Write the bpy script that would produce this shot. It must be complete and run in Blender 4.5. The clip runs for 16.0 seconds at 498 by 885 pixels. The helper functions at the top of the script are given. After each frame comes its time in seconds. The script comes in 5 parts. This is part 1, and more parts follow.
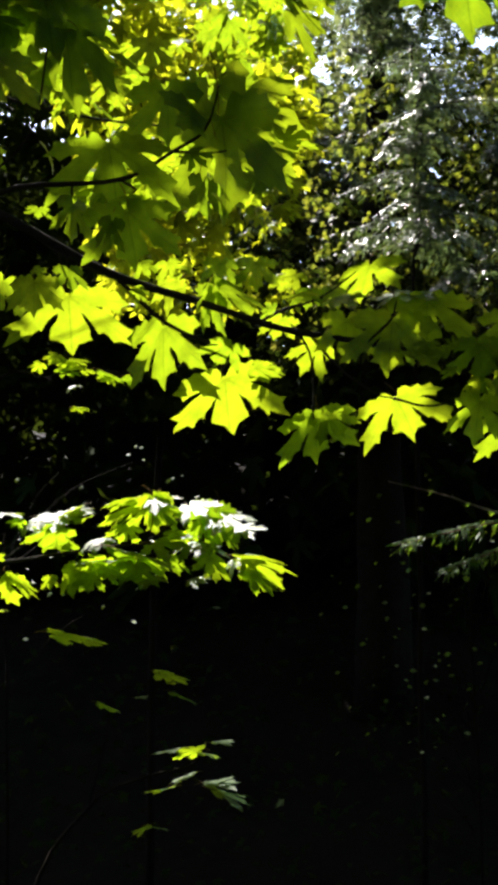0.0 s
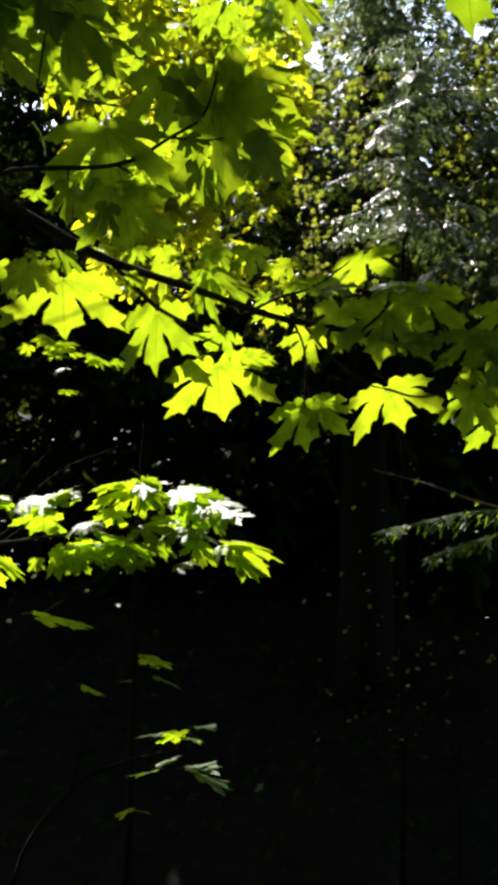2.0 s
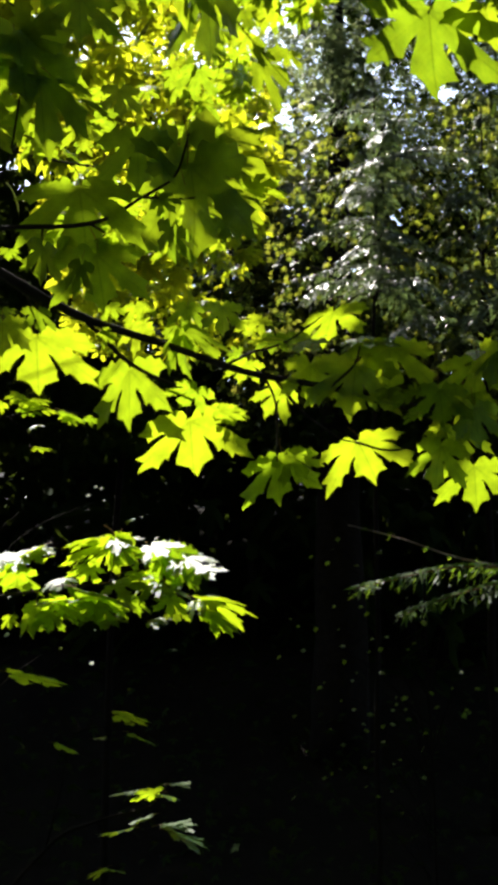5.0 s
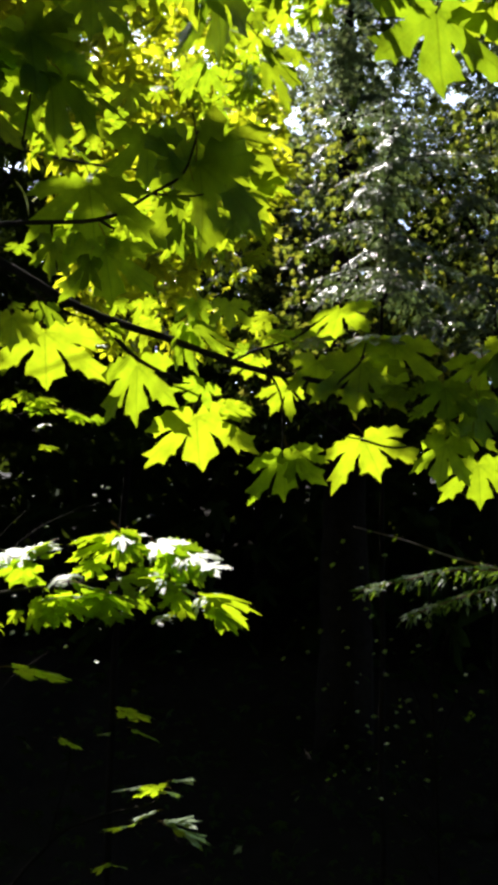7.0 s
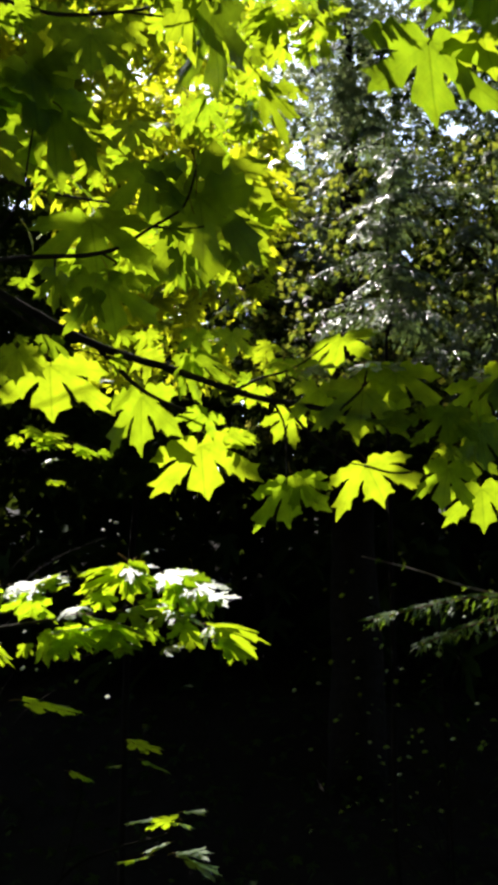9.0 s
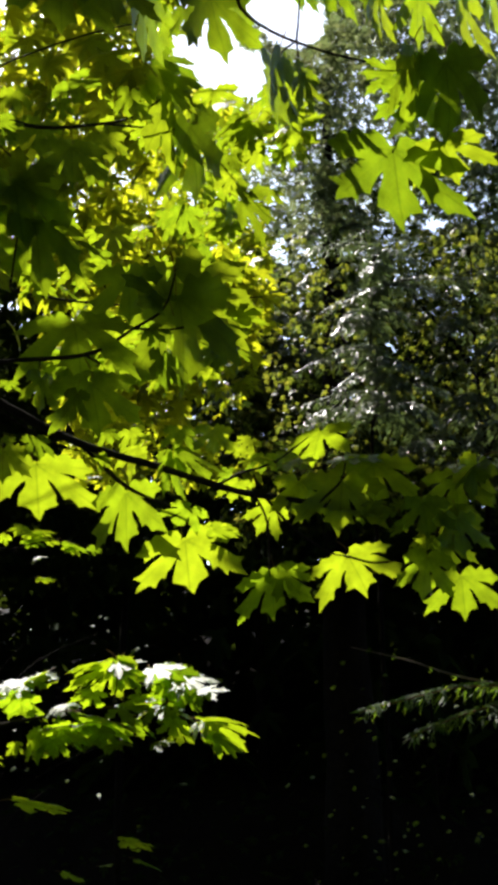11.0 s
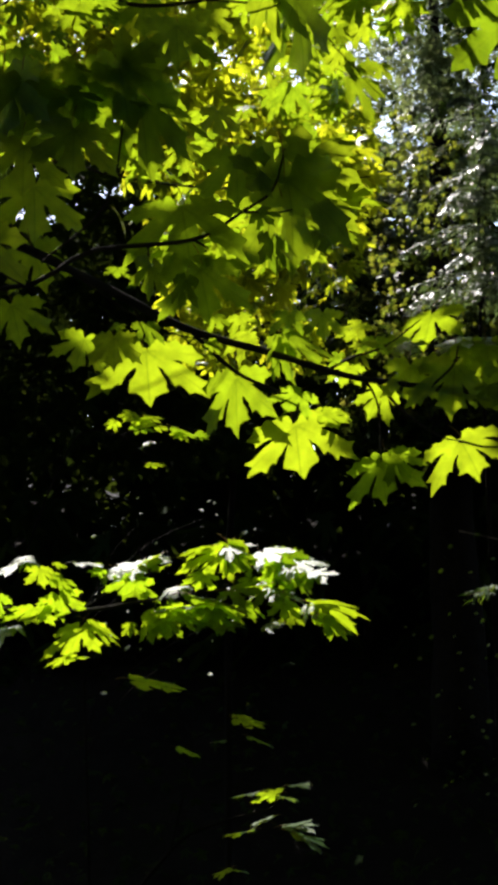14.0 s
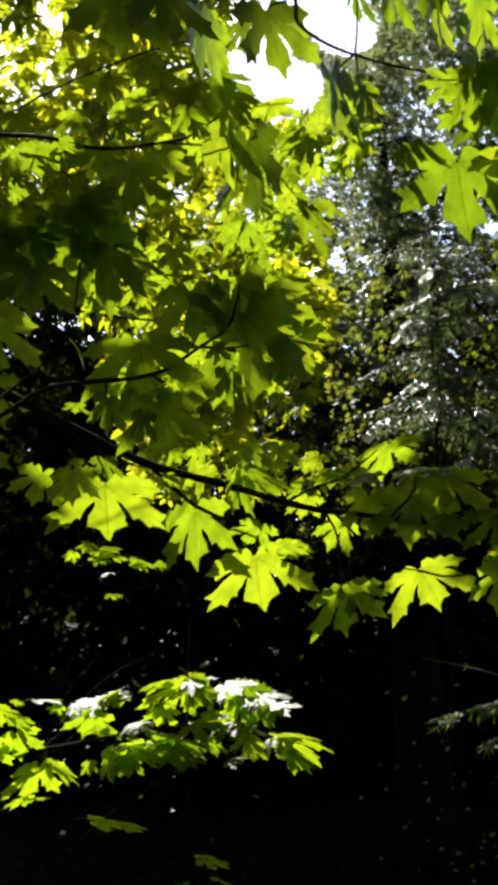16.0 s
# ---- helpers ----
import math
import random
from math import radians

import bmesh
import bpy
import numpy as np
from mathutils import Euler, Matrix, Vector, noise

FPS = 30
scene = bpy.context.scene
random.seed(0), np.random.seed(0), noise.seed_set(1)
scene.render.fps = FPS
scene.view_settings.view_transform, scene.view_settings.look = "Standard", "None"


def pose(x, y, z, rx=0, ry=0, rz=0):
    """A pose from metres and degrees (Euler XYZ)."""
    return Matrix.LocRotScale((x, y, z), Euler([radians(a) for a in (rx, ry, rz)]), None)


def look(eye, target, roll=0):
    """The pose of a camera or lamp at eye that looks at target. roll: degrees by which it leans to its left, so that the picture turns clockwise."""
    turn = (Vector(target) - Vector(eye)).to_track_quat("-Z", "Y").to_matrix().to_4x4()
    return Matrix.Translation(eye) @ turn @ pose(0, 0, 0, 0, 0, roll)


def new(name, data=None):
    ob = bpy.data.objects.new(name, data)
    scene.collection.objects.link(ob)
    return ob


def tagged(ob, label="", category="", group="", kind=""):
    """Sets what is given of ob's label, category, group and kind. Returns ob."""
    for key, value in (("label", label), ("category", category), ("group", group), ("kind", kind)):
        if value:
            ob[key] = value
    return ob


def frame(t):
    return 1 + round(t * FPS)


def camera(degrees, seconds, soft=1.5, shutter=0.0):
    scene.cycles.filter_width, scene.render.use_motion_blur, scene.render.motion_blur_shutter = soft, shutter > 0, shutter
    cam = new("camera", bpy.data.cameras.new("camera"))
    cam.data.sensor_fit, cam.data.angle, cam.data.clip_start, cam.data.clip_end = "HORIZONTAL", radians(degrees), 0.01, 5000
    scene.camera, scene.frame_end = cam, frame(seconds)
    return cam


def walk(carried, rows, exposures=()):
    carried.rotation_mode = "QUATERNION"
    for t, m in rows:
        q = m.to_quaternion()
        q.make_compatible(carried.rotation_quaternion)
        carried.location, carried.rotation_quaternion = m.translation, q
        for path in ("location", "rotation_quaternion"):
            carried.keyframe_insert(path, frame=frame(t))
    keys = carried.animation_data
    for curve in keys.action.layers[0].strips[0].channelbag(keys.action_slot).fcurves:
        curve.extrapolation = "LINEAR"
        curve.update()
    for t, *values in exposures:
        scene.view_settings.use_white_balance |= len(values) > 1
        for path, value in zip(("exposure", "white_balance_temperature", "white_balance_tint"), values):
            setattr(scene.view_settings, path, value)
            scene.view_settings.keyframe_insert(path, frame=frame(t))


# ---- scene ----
cam = camera(21.93, 16.0, soft=4.7)
PATH = [
    (0, pose(0.0002, 0.0577, 1.6314, 96.442, 0, 1.165) @ pose(0, 0, 0, 0, 0, -0.113)),
    (0.5, pose(-0.0034, 0.0498, 1.6337, 97.110, 0, 0.409) @ pose(0, 0, 0, 0, 0, 0.901)),
    (1, pose(-0.0084, 0.0464, 1.6345, 96.848, 0, -0.298) @ pose(0, 0, 0, 0, 0, 0.780)),
    (1.5, pose(-0.0131, 0.0515, 1.6331, 96.572, 0, -0.066) @ pose(0, 0, 0, 0, 0, 0.608)),
    (2, pose(-0.0101, 0.0508, 1.6340, 95.797, 0, 0.475) @ pose(0, 0, 0, 0, 0, 0.889)),
    (2.5, pose(-0.0030, 0.0389, 1.6329, 96.617, 0, 0.969) @ pose(0, 0, 0, 0, 0, 0.646)),
    (3, pose(-0.0015, 0.0312, 1.6329, 96.310, 0, 0.005) @ pose(0, 0, 0, 0, 0, 0.424)),
    (3.5, pose(-0.0021, 0.0409, 1.6310, 97.905, 0, -0.099) @ pose(0, 0, 0, 0, 0, -0.383)),
    (3.7, pose(-0.0084, 0.0410, 1.6280, 97.878, 0, -0.342) @ pose(0, 0, 0, 0, 0, -0.172)),
    (5.8, pose(-0.0090, 0.0227, 1.6267, 98.562, 0, -0.393) @ pose(0, 0, 0, 0, 0, 0.718)),
    (6, pose(-0.0094, 0.0213, 1.6258, 98.141, 0, -0.071) @ pose(0, 0, 0, 0, 0, 0.839)),
    (6.5, pose(-0.0088, 0.0245, 1.6165, 97.922, 0, 0.063) @ pose(0, 0, 0, 0, 0, 1.137)),
    (7, pose(-0.0067, 0.0185, 1.6124, 98.501, 0, -0.375) @ pose(0, 0, 0, 0, 0, 0.950)),
    (7.5, pose(-0.0033, 0.0071, 1.6050, 98.875, 0, -0.128) @ pose(0, 0, 0, 0, 0, 0.741)),
    (8, pose(-0.0024, 0.0014, 1.6018, 99.148, 0, -0.378) @ pose(0, 0, 0, 0, 0, 0.777)),
    (8.5, pose(-0.0005, -0.0052, 1.6000, 100.651, 0, -0.103) @ pose(0, 0, 0, 0, 0, 0.154)),
    (9, pose(-0.0000, -0.0000, 1.6000, 100.001, 0, -0.000) @ pose(0, 0, 0, 0, 0, 0.000)),
    (9.2, pose(-0.0029, -0.0004, 1.6017, 100.314, 0, 0.113) @ pose(0, 0, 0, 0, 0, -0.005)),
    (11.3, pose(0.0139, -0.0538, 1.5906, 105.146, 0, -0.413) @ pose(0, 0, 0, 0, 0, -1.547)),
    (11.5, pose(0.0130, -0.0543, 1.5911, 105.667, 0, -0.087) @ pose(0, 0, 0, 0, 0, -1.653)),
    (12, pose(0.0084, -0.0505, 1.5929, 105.428, 0, 2.123) @ pose(0, 0, 0, 0, 0, -0.897)),
    (12.5, pose(0.0036, -0.0479, 1.5939, 103.196, 0, 5.200) @ pose(0, 0, 0, 0, 0, -0.962)),
    (13, pose(0.0039, -0.0334, 1.5983, 99.786, 0, 5.418) @ pose(0, 0, 0, 0, 0, -1.077)),
    (13.5, pose(0.0028, -0.0379, 1.5970, 99.554, 0, 4.796) @ pose(0, 0, 0, 0, 0, -1.153)),
    (14, pose(0.0024, -0.0381, 1.5950, 99.081, 0, 4.317) @ pose(0, 0, 0, 0, 0, -0.833)),
    (14.5, pose(0.0042, -0.0380, 1.6005, 100.699, 0, 4.193) @ pose(0, 0, 0, 0, 0, -1.518)),
    (15, pose(0.0039, -0.0427, 1.6008, 102.165, 0, 3.984) @ pose(0, 0, 0, 0, 0, -1.379)),
    (15.5, pose(0.0057, -0.0456, 1.6030, 103.225, 0, 3.451) @ pose(0, 0, 0, 0, 0, -2.154)),
    (16, pose(0.0032, -0.0415, 1.6058, 104.648, 0, 2.315) @ pose(0, 0, 0, 0, 0, -2.093)),
]
walk(cam, PATH, [(0, 1.66), (3.7, 1.62), (9, 1.56), (11.3, 1.1), (12.3, 1.02), (13.5, 1.15), (16, 1.2)])
from mathutils.geometry import delaunay_2d_cdt

# ---- light ----
SUN = Vector((-0.32, 0.602, 0.731)).normalized()
world = bpy.data.worlds.new("sky")
scene.world = world
world.use_nodes = True
wn = world.node_tree
sky = wn.nodes.new("ShaderNodeTexSky")
sky.sky_type = "NISHITA"
sky.sun_disc = False
sky.dust_density, sky.ozone_density = 1.6, 1.0
sky.sun_elevation = math.asin(SUN.z)
sky.sun_rotation = math.atan2(SUN.x, SUN.y)
wn.links.new(sky.outputs[0], wn.nodes["Background"].inputs[0])
wn.nodes["Background"].inputs[1].default_value = 0.15
sun = new("sun", bpy.data.lights.new("sun", "SUN"))
sun.data.energy, sun.data.angle, sun.data.color = 5.0, radians(0.53), (1.0, 0.95, 0.86)
sun.matrix_world = look(SUN * 40, (0, 0, 0))
scene.view_settings.exposure = 1.2


# ---- materials ----
def material(name):
    m = bpy.data.materials.new(name)
    m.use_nodes = True
    t = m.node_tree
    for n in list(t.nodes):
        t.nodes.remove(n)
    out = t.nodes.new("ShaderNodeOutputMaterial")
    return m, t, out


def node(t, kind, **sets):
    n = t.nodes.new(kind)
    for key, value in sets.items():
        n.inputs[key.replace("_", " ")].default_value = value
    return n


def ramp(t, source, stops):
    r = t.nodes.new("ShaderNodeValToRGB")
    while len(r.color_ramp.elements) < len(stops):
        r.color_ramp.elements.new(0.5)
    for e, (at, c) in zip(r.color_ramp.elements, stops):
        e.position, e.color = at, (*c, 1)
    t.links.new(source, r.inputs[0])
    return r


def noise_of(t, scale, detail=4.0, rough=0.6, coord="Object"):
    tc = t.nodes.new("ShaderNodeTexCoord")
    n = node(t, "ShaderNodeTexNoise", Scale=scale, Detail=detail, Roughness=rough)
    t.links.new(tc.outputs[coord], n.inputs["Vector"])
    return n.outputs["Fac"]


def leaf_material(name, top, through_colour, gloss, island=False, wax=0.4):
    """A thin leaf: coloured upper side, light that passes through, a waxy gloss, paler veins."""
    m, t, out = material(name)
    info = t.nodes.new("ShaderNodeNewGeometry" if island else "ShaderNodeObjectInfo")
    rnd = info.outputs["Random Per Island" if island else "Random"]
    grain = noise_of(t, 9.0 if not island else 3.0, 5.0, 0.65)
    uv = t.nodes.new("ShaderNodeUVMap")
    sep = t.nodes.new("ShaderNodeSeparateXYZ")
    t.links.new(uv.outputs[0], sep.inputs[0])
    vein = t.nodes.new("ShaderNodeMapRange")
    vein.inputs["From Max"].default_value = 0.022
    vein.inputs["To Min"].default_value, vein.inputs["To Max"].default_value = 0.62, 1.0
    t.links.new(sep.outputs[0], vein.inputs["Value"])
    # side veins run off the main ones in a herringbone
    wave = node(t, "ShaderNodeTexWave", Scale=4.2, Distortion=1.2, Detail=1.0)
    comb = t.nodes.new("ShaderNodeCombineXYZ")
    add = t.nodes.new("ShaderNodeMath")
    add.operation = "SUBTRACT"
    t.links.new(sep.outputs[1], add.inputs[0])
    t.links.new(sep.outputs[0], add.inputs[1])
    t.links.new(add.outputs[0], comb.inputs[0])
    t.links.new(comb.outputs[0], wave.inputs["Vector"])
    side = t.nodes.new("ShaderNodeMapRange")
    side.inputs["From Max"].default_value = 0.16
    side.inputs["To Min"].default_value = 0.9
    t.links.new(wave.outputs["Fac"], side.inputs["Value"])
    shade = t.nodes.new("ShaderNodeMath")
    shade.operation = "MULTIPLY"
    t.links.new(vein.outputs[0], shade.inputs[0])
    t.links.new(side.outputs[0], shade.inputs[1])
    mixed = t.nodes.new("ShaderNodeMath")
    mixed.operation = "ADD"
    t.links.new(rnd, mixed.inputs[0])
    t.links.new(grain, mixed.inputs[1])
    half = t.nodes.new("ShaderNodeMath")
    half.operation = "MULTIPLY"
    half.inputs[1].default_value = 0.5
    t.links.new(mixed.outputs[0], half.inputs[0])
    r, g, b = through_colour
    thru = ramp(t, half.outputs[0], [(0.15, (r * 0.72, g * 0.84, b)), (0.5, (r, g, b)), (0.85, (r * 1.2, g * 1.06, b * 1.3))])
    r, g, b = top
    face = ramp(t, half.outputs[0], [(0.15, (r * 0.75, g * 0.8, b * 0.9)), (0.5, (r, g, b)), (0.85, (r * 1.3, g * 1.15, b))])
    tone = t.nodes.new("ShaderNodeMix")
    tone.data_type, tone.blend_type = "RGBA", "MULTIPLY"
    tone.inputs["Factor"].default_value = 1.0
    # thicker and thinner parts of the blade
    blotch = t.nodes.new("ShaderNodeMapRange")
    blotch.inputs["From Min"].default_value, blotch.inputs["From Max"].default_value = 0.32, 0.62
    blotch.inputs["To Min"].default_value, blotch.inputs["To Max"].default_value = 0.62, 1.1
    t.links.new(noise_of(t, 2.6 if not island else 7.0, 3.0, 0.55), blotch.inputs["Value"])
    thick = t.nodes.new("ShaderNodeMath")
    thick.operation = "MULTIPLY"
    t.links.new(shade.outputs[0], thick.inputs[0])
    t.links.new(blotch.outputs[0], thick.inputs[1])
    t.links.new(thru.outputs[0], tone.inputs[6])
    t.links.new(thick.outputs[0], tone.inputs[7])
    tl = t.nodes.new("ShaderNodeBsdfTranslucent")
    t.links.new(tone.outputs[2], tl.inputs["Color"])
    pr = node(t, "ShaderNodeBsdfPrincipled", Roughness=gloss)
    pr.inputs["Specular IOR Level"].default_value = wax
    t.links.new(face.outputs[0], pr.inputs["Base Color"])
    bump = node(t, "ShaderNodeBump", Strength=0.25, Distance=0.004)
    fine = noise_of(t, 26.0 if not island else 40.0, 2.0, 0.5)
    relief = t.nodes.new("ShaderNodeMath")
    relief.operation = "MULTIPLY_ADD"
    relief.inputs[1].default_value = 1.6
    t.links.new(fine, relief.inputs[0])
    t.links.new(shade.outputs[0], relief.inputs[2])
    t.links.new(relief.outputs[0], bump.inputs["Height"])
    t.links.new(bump.outputs[0], pr.inputs["Normal"])
    mix = t.nodes.new("ShaderNodeMixShader")
    mix.inputs[0].default_value = 0.5
    t.links.new(pr.outputs[0], mix.inputs[1])
    t.links.new(tl.outputs[0], mix.inputs[2])
    t.links.new(mix.outputs[0], out.inputs[0])
    return m


def rough_material(name, stops, scale, bump=0.6, rough=0.9, distance=0.02):
    m, t, out = material(name)
    n = noise_of(t, scale, 7.0, 0.65)
    n2 = noise_of(t, scale * 0.17, 3.0, 0.5)
    s = t.nodes.new("ShaderNodeMath")
    s.operation = "MULTIPLY_ADD"
    s.inputs[1].default_value = 0.6
    h = t.nodes.new("ShaderNodeMath")
    h.operation = "MULTIPLY"
    h.inputs[1].default_value = 0.4
    t.links.new(n2, h.inputs[0])
    t.links.new(n, s.inputs[0])
    t.links.new(h.outputs[0], s.inputs[2])
    c = ramp(t, s.outputs[0], stops)
    pr = node(t, "ShaderNodeBsdfPrincipled", Roughness=rough)
    pr.inputs["Specular IOR Level"].default_value = 0.06
    t.links.new(c.outputs[0], pr.inputs["Base Color"])
    b = node(t, "ShaderNodeBump", Strength=bump, Distance=distance)
    t.links.new(n, b.inputs["Height"])
    t.links.new(b.outputs[0], pr.inputs["Normal"])
    t.links.new(pr.outputs[0], out.inputs[0])
    return m


MAPLE = leaf_material("maple_leaf_green", (0.038, 0.105, 0.008), (0.392, 0.545, 0.011), 0.45)
GLOSSY = leaf_material("young_maple_leaf_green", (0.05, 0.11, 0.01), (0.44, 0.64, 0.010), 0.42, wax=0.48)
MAPLE_FAR = leaf_material("maple_crown_green", (0.05, 0.10, 0.008), (0.72, 0.79, 0.018), 0.42, island=True)
NEEDLE = leaf_material("cedar_spray_green", (0.055, 0.088, 0.055), (0.12, 0.17, 0.045), 0.38, island=True, wax=0.8)
FIR = leaf_material("fir_needle_green", (0.04, 0.09, 0.015), (0.22, 0.36, 0.02), 0.5, island=True, wax=0.15)
HAZY = leaf_material("woods_green", (0.05, 0.072, 0.030), (0.20, 0.245, 0.078), 0.5, island=True, wax=0.5)
for n in NEEDLE.node_tree.nodes:
    if n.type == "BSDF_PRINCIPLED":
        n.inputs["Sheen Weight"].default_value, n.inputs["Sheen Roughness"].default_value = 0.25, 0.35
OLIVE = leaf_material("maple_olive_green", (0.055, 0.08, 0.012), (0.27, 0.31, 0.025), 0.5, island=True)
THICKET = leaf_material("thicket_olive_green", (0.06, 0.075, 0.02), (0.26, 0.28, 0.03), 0.6, island=True, wax=0.2)
# one dark green that holds the woods' deep shade in its colour
SHADE_GREEN = leaf_material("shaded_leaf_green", (0.016, 0.032, 0.009), (0.035, 0.052, 0.005), 0.8, island=True, wax=0.02)
BARK = rough_material("maple_bark", [(0.3, (0.012, 0.010, 0.008)), (0.7, (0.05, 0.041, 0.032))], 60, 0.7, 0.85, 0.004)
# darker bark for stems that sink into shade, the shade held in colour
SHADE_BARK = rough_material("shade_dark_bark", [(0.3, (0.005, 0.004, 0.003)), (0.7, (0.018, 0.014, 0.010))], 14, 1.0, 0.95, 0.03)
FIR_TWIG = rough_material("fir_twig_bark", [(0.3, (0.20, 0.15, 0.11)), (0.7, (0.40, 0.31, 0.24))], 60, 0.5, 0.6, 0.002)
PETIOLE = rough_material("leaf_stalk", [(0.3, (0.10, 0.09, 0.02)), (0.7, (0.20, 0.10, 0.03))], 80, 0.2, 0.5, 0.001)
# soil set near black; the hollow's shade sits in this colour
SHADE_SOIL = rough_material("shade_dark_soil", [(0.3, (0.005, 0.004, 0.003)), (0.55, (0.013, 0.010, 0.007)), (0.75, (0.010, 0.012, 0.005))], 5, 1.0, 0.95, 0.06)


# ---- builders ----
def link_mesh(name, bm, mats, parent=None, smooth=True):
    me = bpy.data.meshes.new(name)
    bm.to_mesh(me)
    bm.free()
    for m in mats:
        me.materials.append(m)
    if smooth:
        for p in me.polygons:
            p.use_smooth = True
    ob = new(name, me)
    ob.parent = parent
    return ob


def empty(name, at, label, category, group=""):
    ob = new(name)
    ob.location = at
    ob.empty_display_size = 0.1
    bpy.context.view_layer.update()
    return tagged(ob, label, category, group)


HALF = [(0, 1), (.05, .90), (.10, .81), (.16, .77), (.285, .745), (.255, .66), (.24, .58), (.205, .48), (.17, .39), (.15, .31), (.21, .37),
        (.275, .45), (.32, .52), (.36, .63), (.42, .60), (.48, .64), (.56, .76), (.61, .71), (.70, .74), (.86, .80), (.80, .67), (.76, .58),
        (.85, .50), (.73, .45), (.64, .39), (.53, .29), (.42, .215), (.34, .165), (.43, .165), (.53, .18), (.63, .235), (.67, .14),
        (.80, .06), (.68, -.01), (.62, -.12), (.50, -.10), (.42, -.19), (.31, -.13), (.2, -.2), (.1, -.16), (.03, -.03)]
VEINS = [Vector(v) for v in ((0, 1), (.85, .74), (-.85, .74), (.78, .02), (-.78, .02))]


def vein_place(x, y):
    """Distance from the nearest main vein, and how far along it."""
    best = (9, 0)
    p = Vector((x, y))
    for v in VEINS:
        k = max(0.0, min(1.0, p.dot(v) / v.length_squared))
        d = (p - v * k).length
        if d < best[0]:
            best = (d, k)
    return best


def inside(p, ring):
    """How far p lies inside a closed ring of points; negative outside it."""
    odd, near = False, 9.0
    for i, q in enumerate(ring):
        r = ring[i - 1]
        if (q[1] > p[1]) != (r[1] > p[1]) and p[0] < (r[0] - q[0]) * (p[1] - q[1]) / (r[1] - q[1]) + q[0]:
            odd = not odd
        e = Vector((q[0] - r[0], q[1] - r[1]))
        k = max(0.0, min(1.0, ((p[0] - r[0]) * e.x + (p[1] - r[1]) * e.y) / max(e.length_squared, 1e-9)))
        near = min(near, math.hypot(p[0] - r[0] - e.x * k, p[1] - r[1] - e.y * k))
    return near if odd else -near


def leaf_shape(rng, rings=None, outline=HALF, stalk=0.7, droop=0.18):
    """Vertices, faces, uv and stalk faces of one five-lobed leaf, 1 long from stalk to tip, in the xy plane."""
    lean, wide = rng.uniform(-0.05, 0.05), rng.uniform(0.95, 1.08)
    pts = []
    for side in (1, -1):
        run = outline if side == 1 else outline[1:][::-1]
        for x, y in run:
            j = 0.018
            pts.append((side * x * wide + rng.uniform(-j, j) + lean * y, y + rng.uniform(-j, j)))
    lobes = [rng.uniform(-0.8, 1.2) for _ in range(5)]
    ph, curl = rng.uniform(0, 6.28), rng.uniform(-0.1, 0.1)

    def lift(x, y):
        r2 = x * x + y * y
        a = math.atan2(x, y)
        own = sum(k * math.exp(-((a - c) / 0.42) ** 2) for k, c in zip(lobes, (0, 0.84, -0.84, 1.54, -1.54)))
        z = -droop * r2 * (1 + 0.6 * own) + curl * x * y
        z += 0.16 * min(0.12, vein_place(x, y)[0]) - 0.015
        return z + 0.02 * math.sin(5 * a + ph) * math.sqrt(r2) + 0.012 * math.sin(13 * x + ph) * math.sin(11 * y)
    n = len(pts)
    faces = []
    if rings:
        flat = [(0.0, 0.0)] + [(x * s, y * s) for s in rings for x, y in pts]
        for k in range(n):
            q = (k + 1) % n
            faces.append((0, 1 + q, 1 + k))
            for r in range(len(rings) - 1):
                a, b = 1 + r * n, 1 + (r + 1) * n
                faces.append((a + k, a + q, b + q, b + k))
    else:
        ribs = [Vector((0, 0.03))] + [Vector((0, 0.03)).lerp(v, s) for v in VEINS for s in (0.3, 0.6, 0.88)]
        edges = [(n + (0 if k == 0 else 3 * r + k), n + 3 * r + k + 1) for r in range(5) for k in range(3)]
        inner = []
        inner += [Vector((x * 0.17 + 0.08, y * 0.17 - 0.1)) for x in range(-5, 5) for y in range(0, 6)]
        inner = [p for p in inner if inside(p, pts) > 0.03 and vein_place(p.x, p.y)[0] > 0.04]
        flat, _, faces, _, _, _ = delaunay_2d_cdt([Vector(p) for p in pts] + ribs + inner, edges, [list(range(n))[::-1]], 1, 1e-5)
        flat = [tuple(p) for p in flat]
        faces = [tuple(f) for f in faces]
    verts = [(x, y, lift(x, y)) for x, y in flat]
    uv = [vein_place(x, y) for x, y in flat]
    blade = len(faces)
    if stalk:
        # a thin curved stalk from the blade back to the twig
        prev = None
        for i in range(5):
            s = i / 4
            c = Vector((0.05 * math.sin(s * 2 + ph), -stalk * s, 0.10 * s * (1 - s) * 2 - 0.012))
            w = 0.007 + 0.004 * s
            ring = []
            for q in range(4):
                a = q * math.pi / 2
                ring.append(len(verts))
                verts.append((c.x + w * math.cos(a), c.y, c.z + w * math.sin(a)))
                uv.append((0.0, s))
            if prev:
                for q in range(4):
                    faces.append((prev[q], prev[(q + 1) % 4], ring[(q + 1) % 4], ring[q]))
            prev = ring
    return verts, faces, uv, blade


def leaf_mesh(name, seed, material_, **kw):
    verts, faces, uv, blade = leaf_shape(random.Random(seed), **kw)
    me = bpy.data.meshes.new(name)
    me.from_pydata(verts, [], faces)
    me.materials.append(material_)
    me.materials.append(PETIOLE)
    lay = me.uv_layers.new(name="veins")
    for p in me.polygons:
        p.use_smooth = True
        p.material_index = 0 if p.index < blade else 1
        for li in p.loop_indices:
            lay.data[li].uv = uv[me.loops[li].vertex_index]
    return me


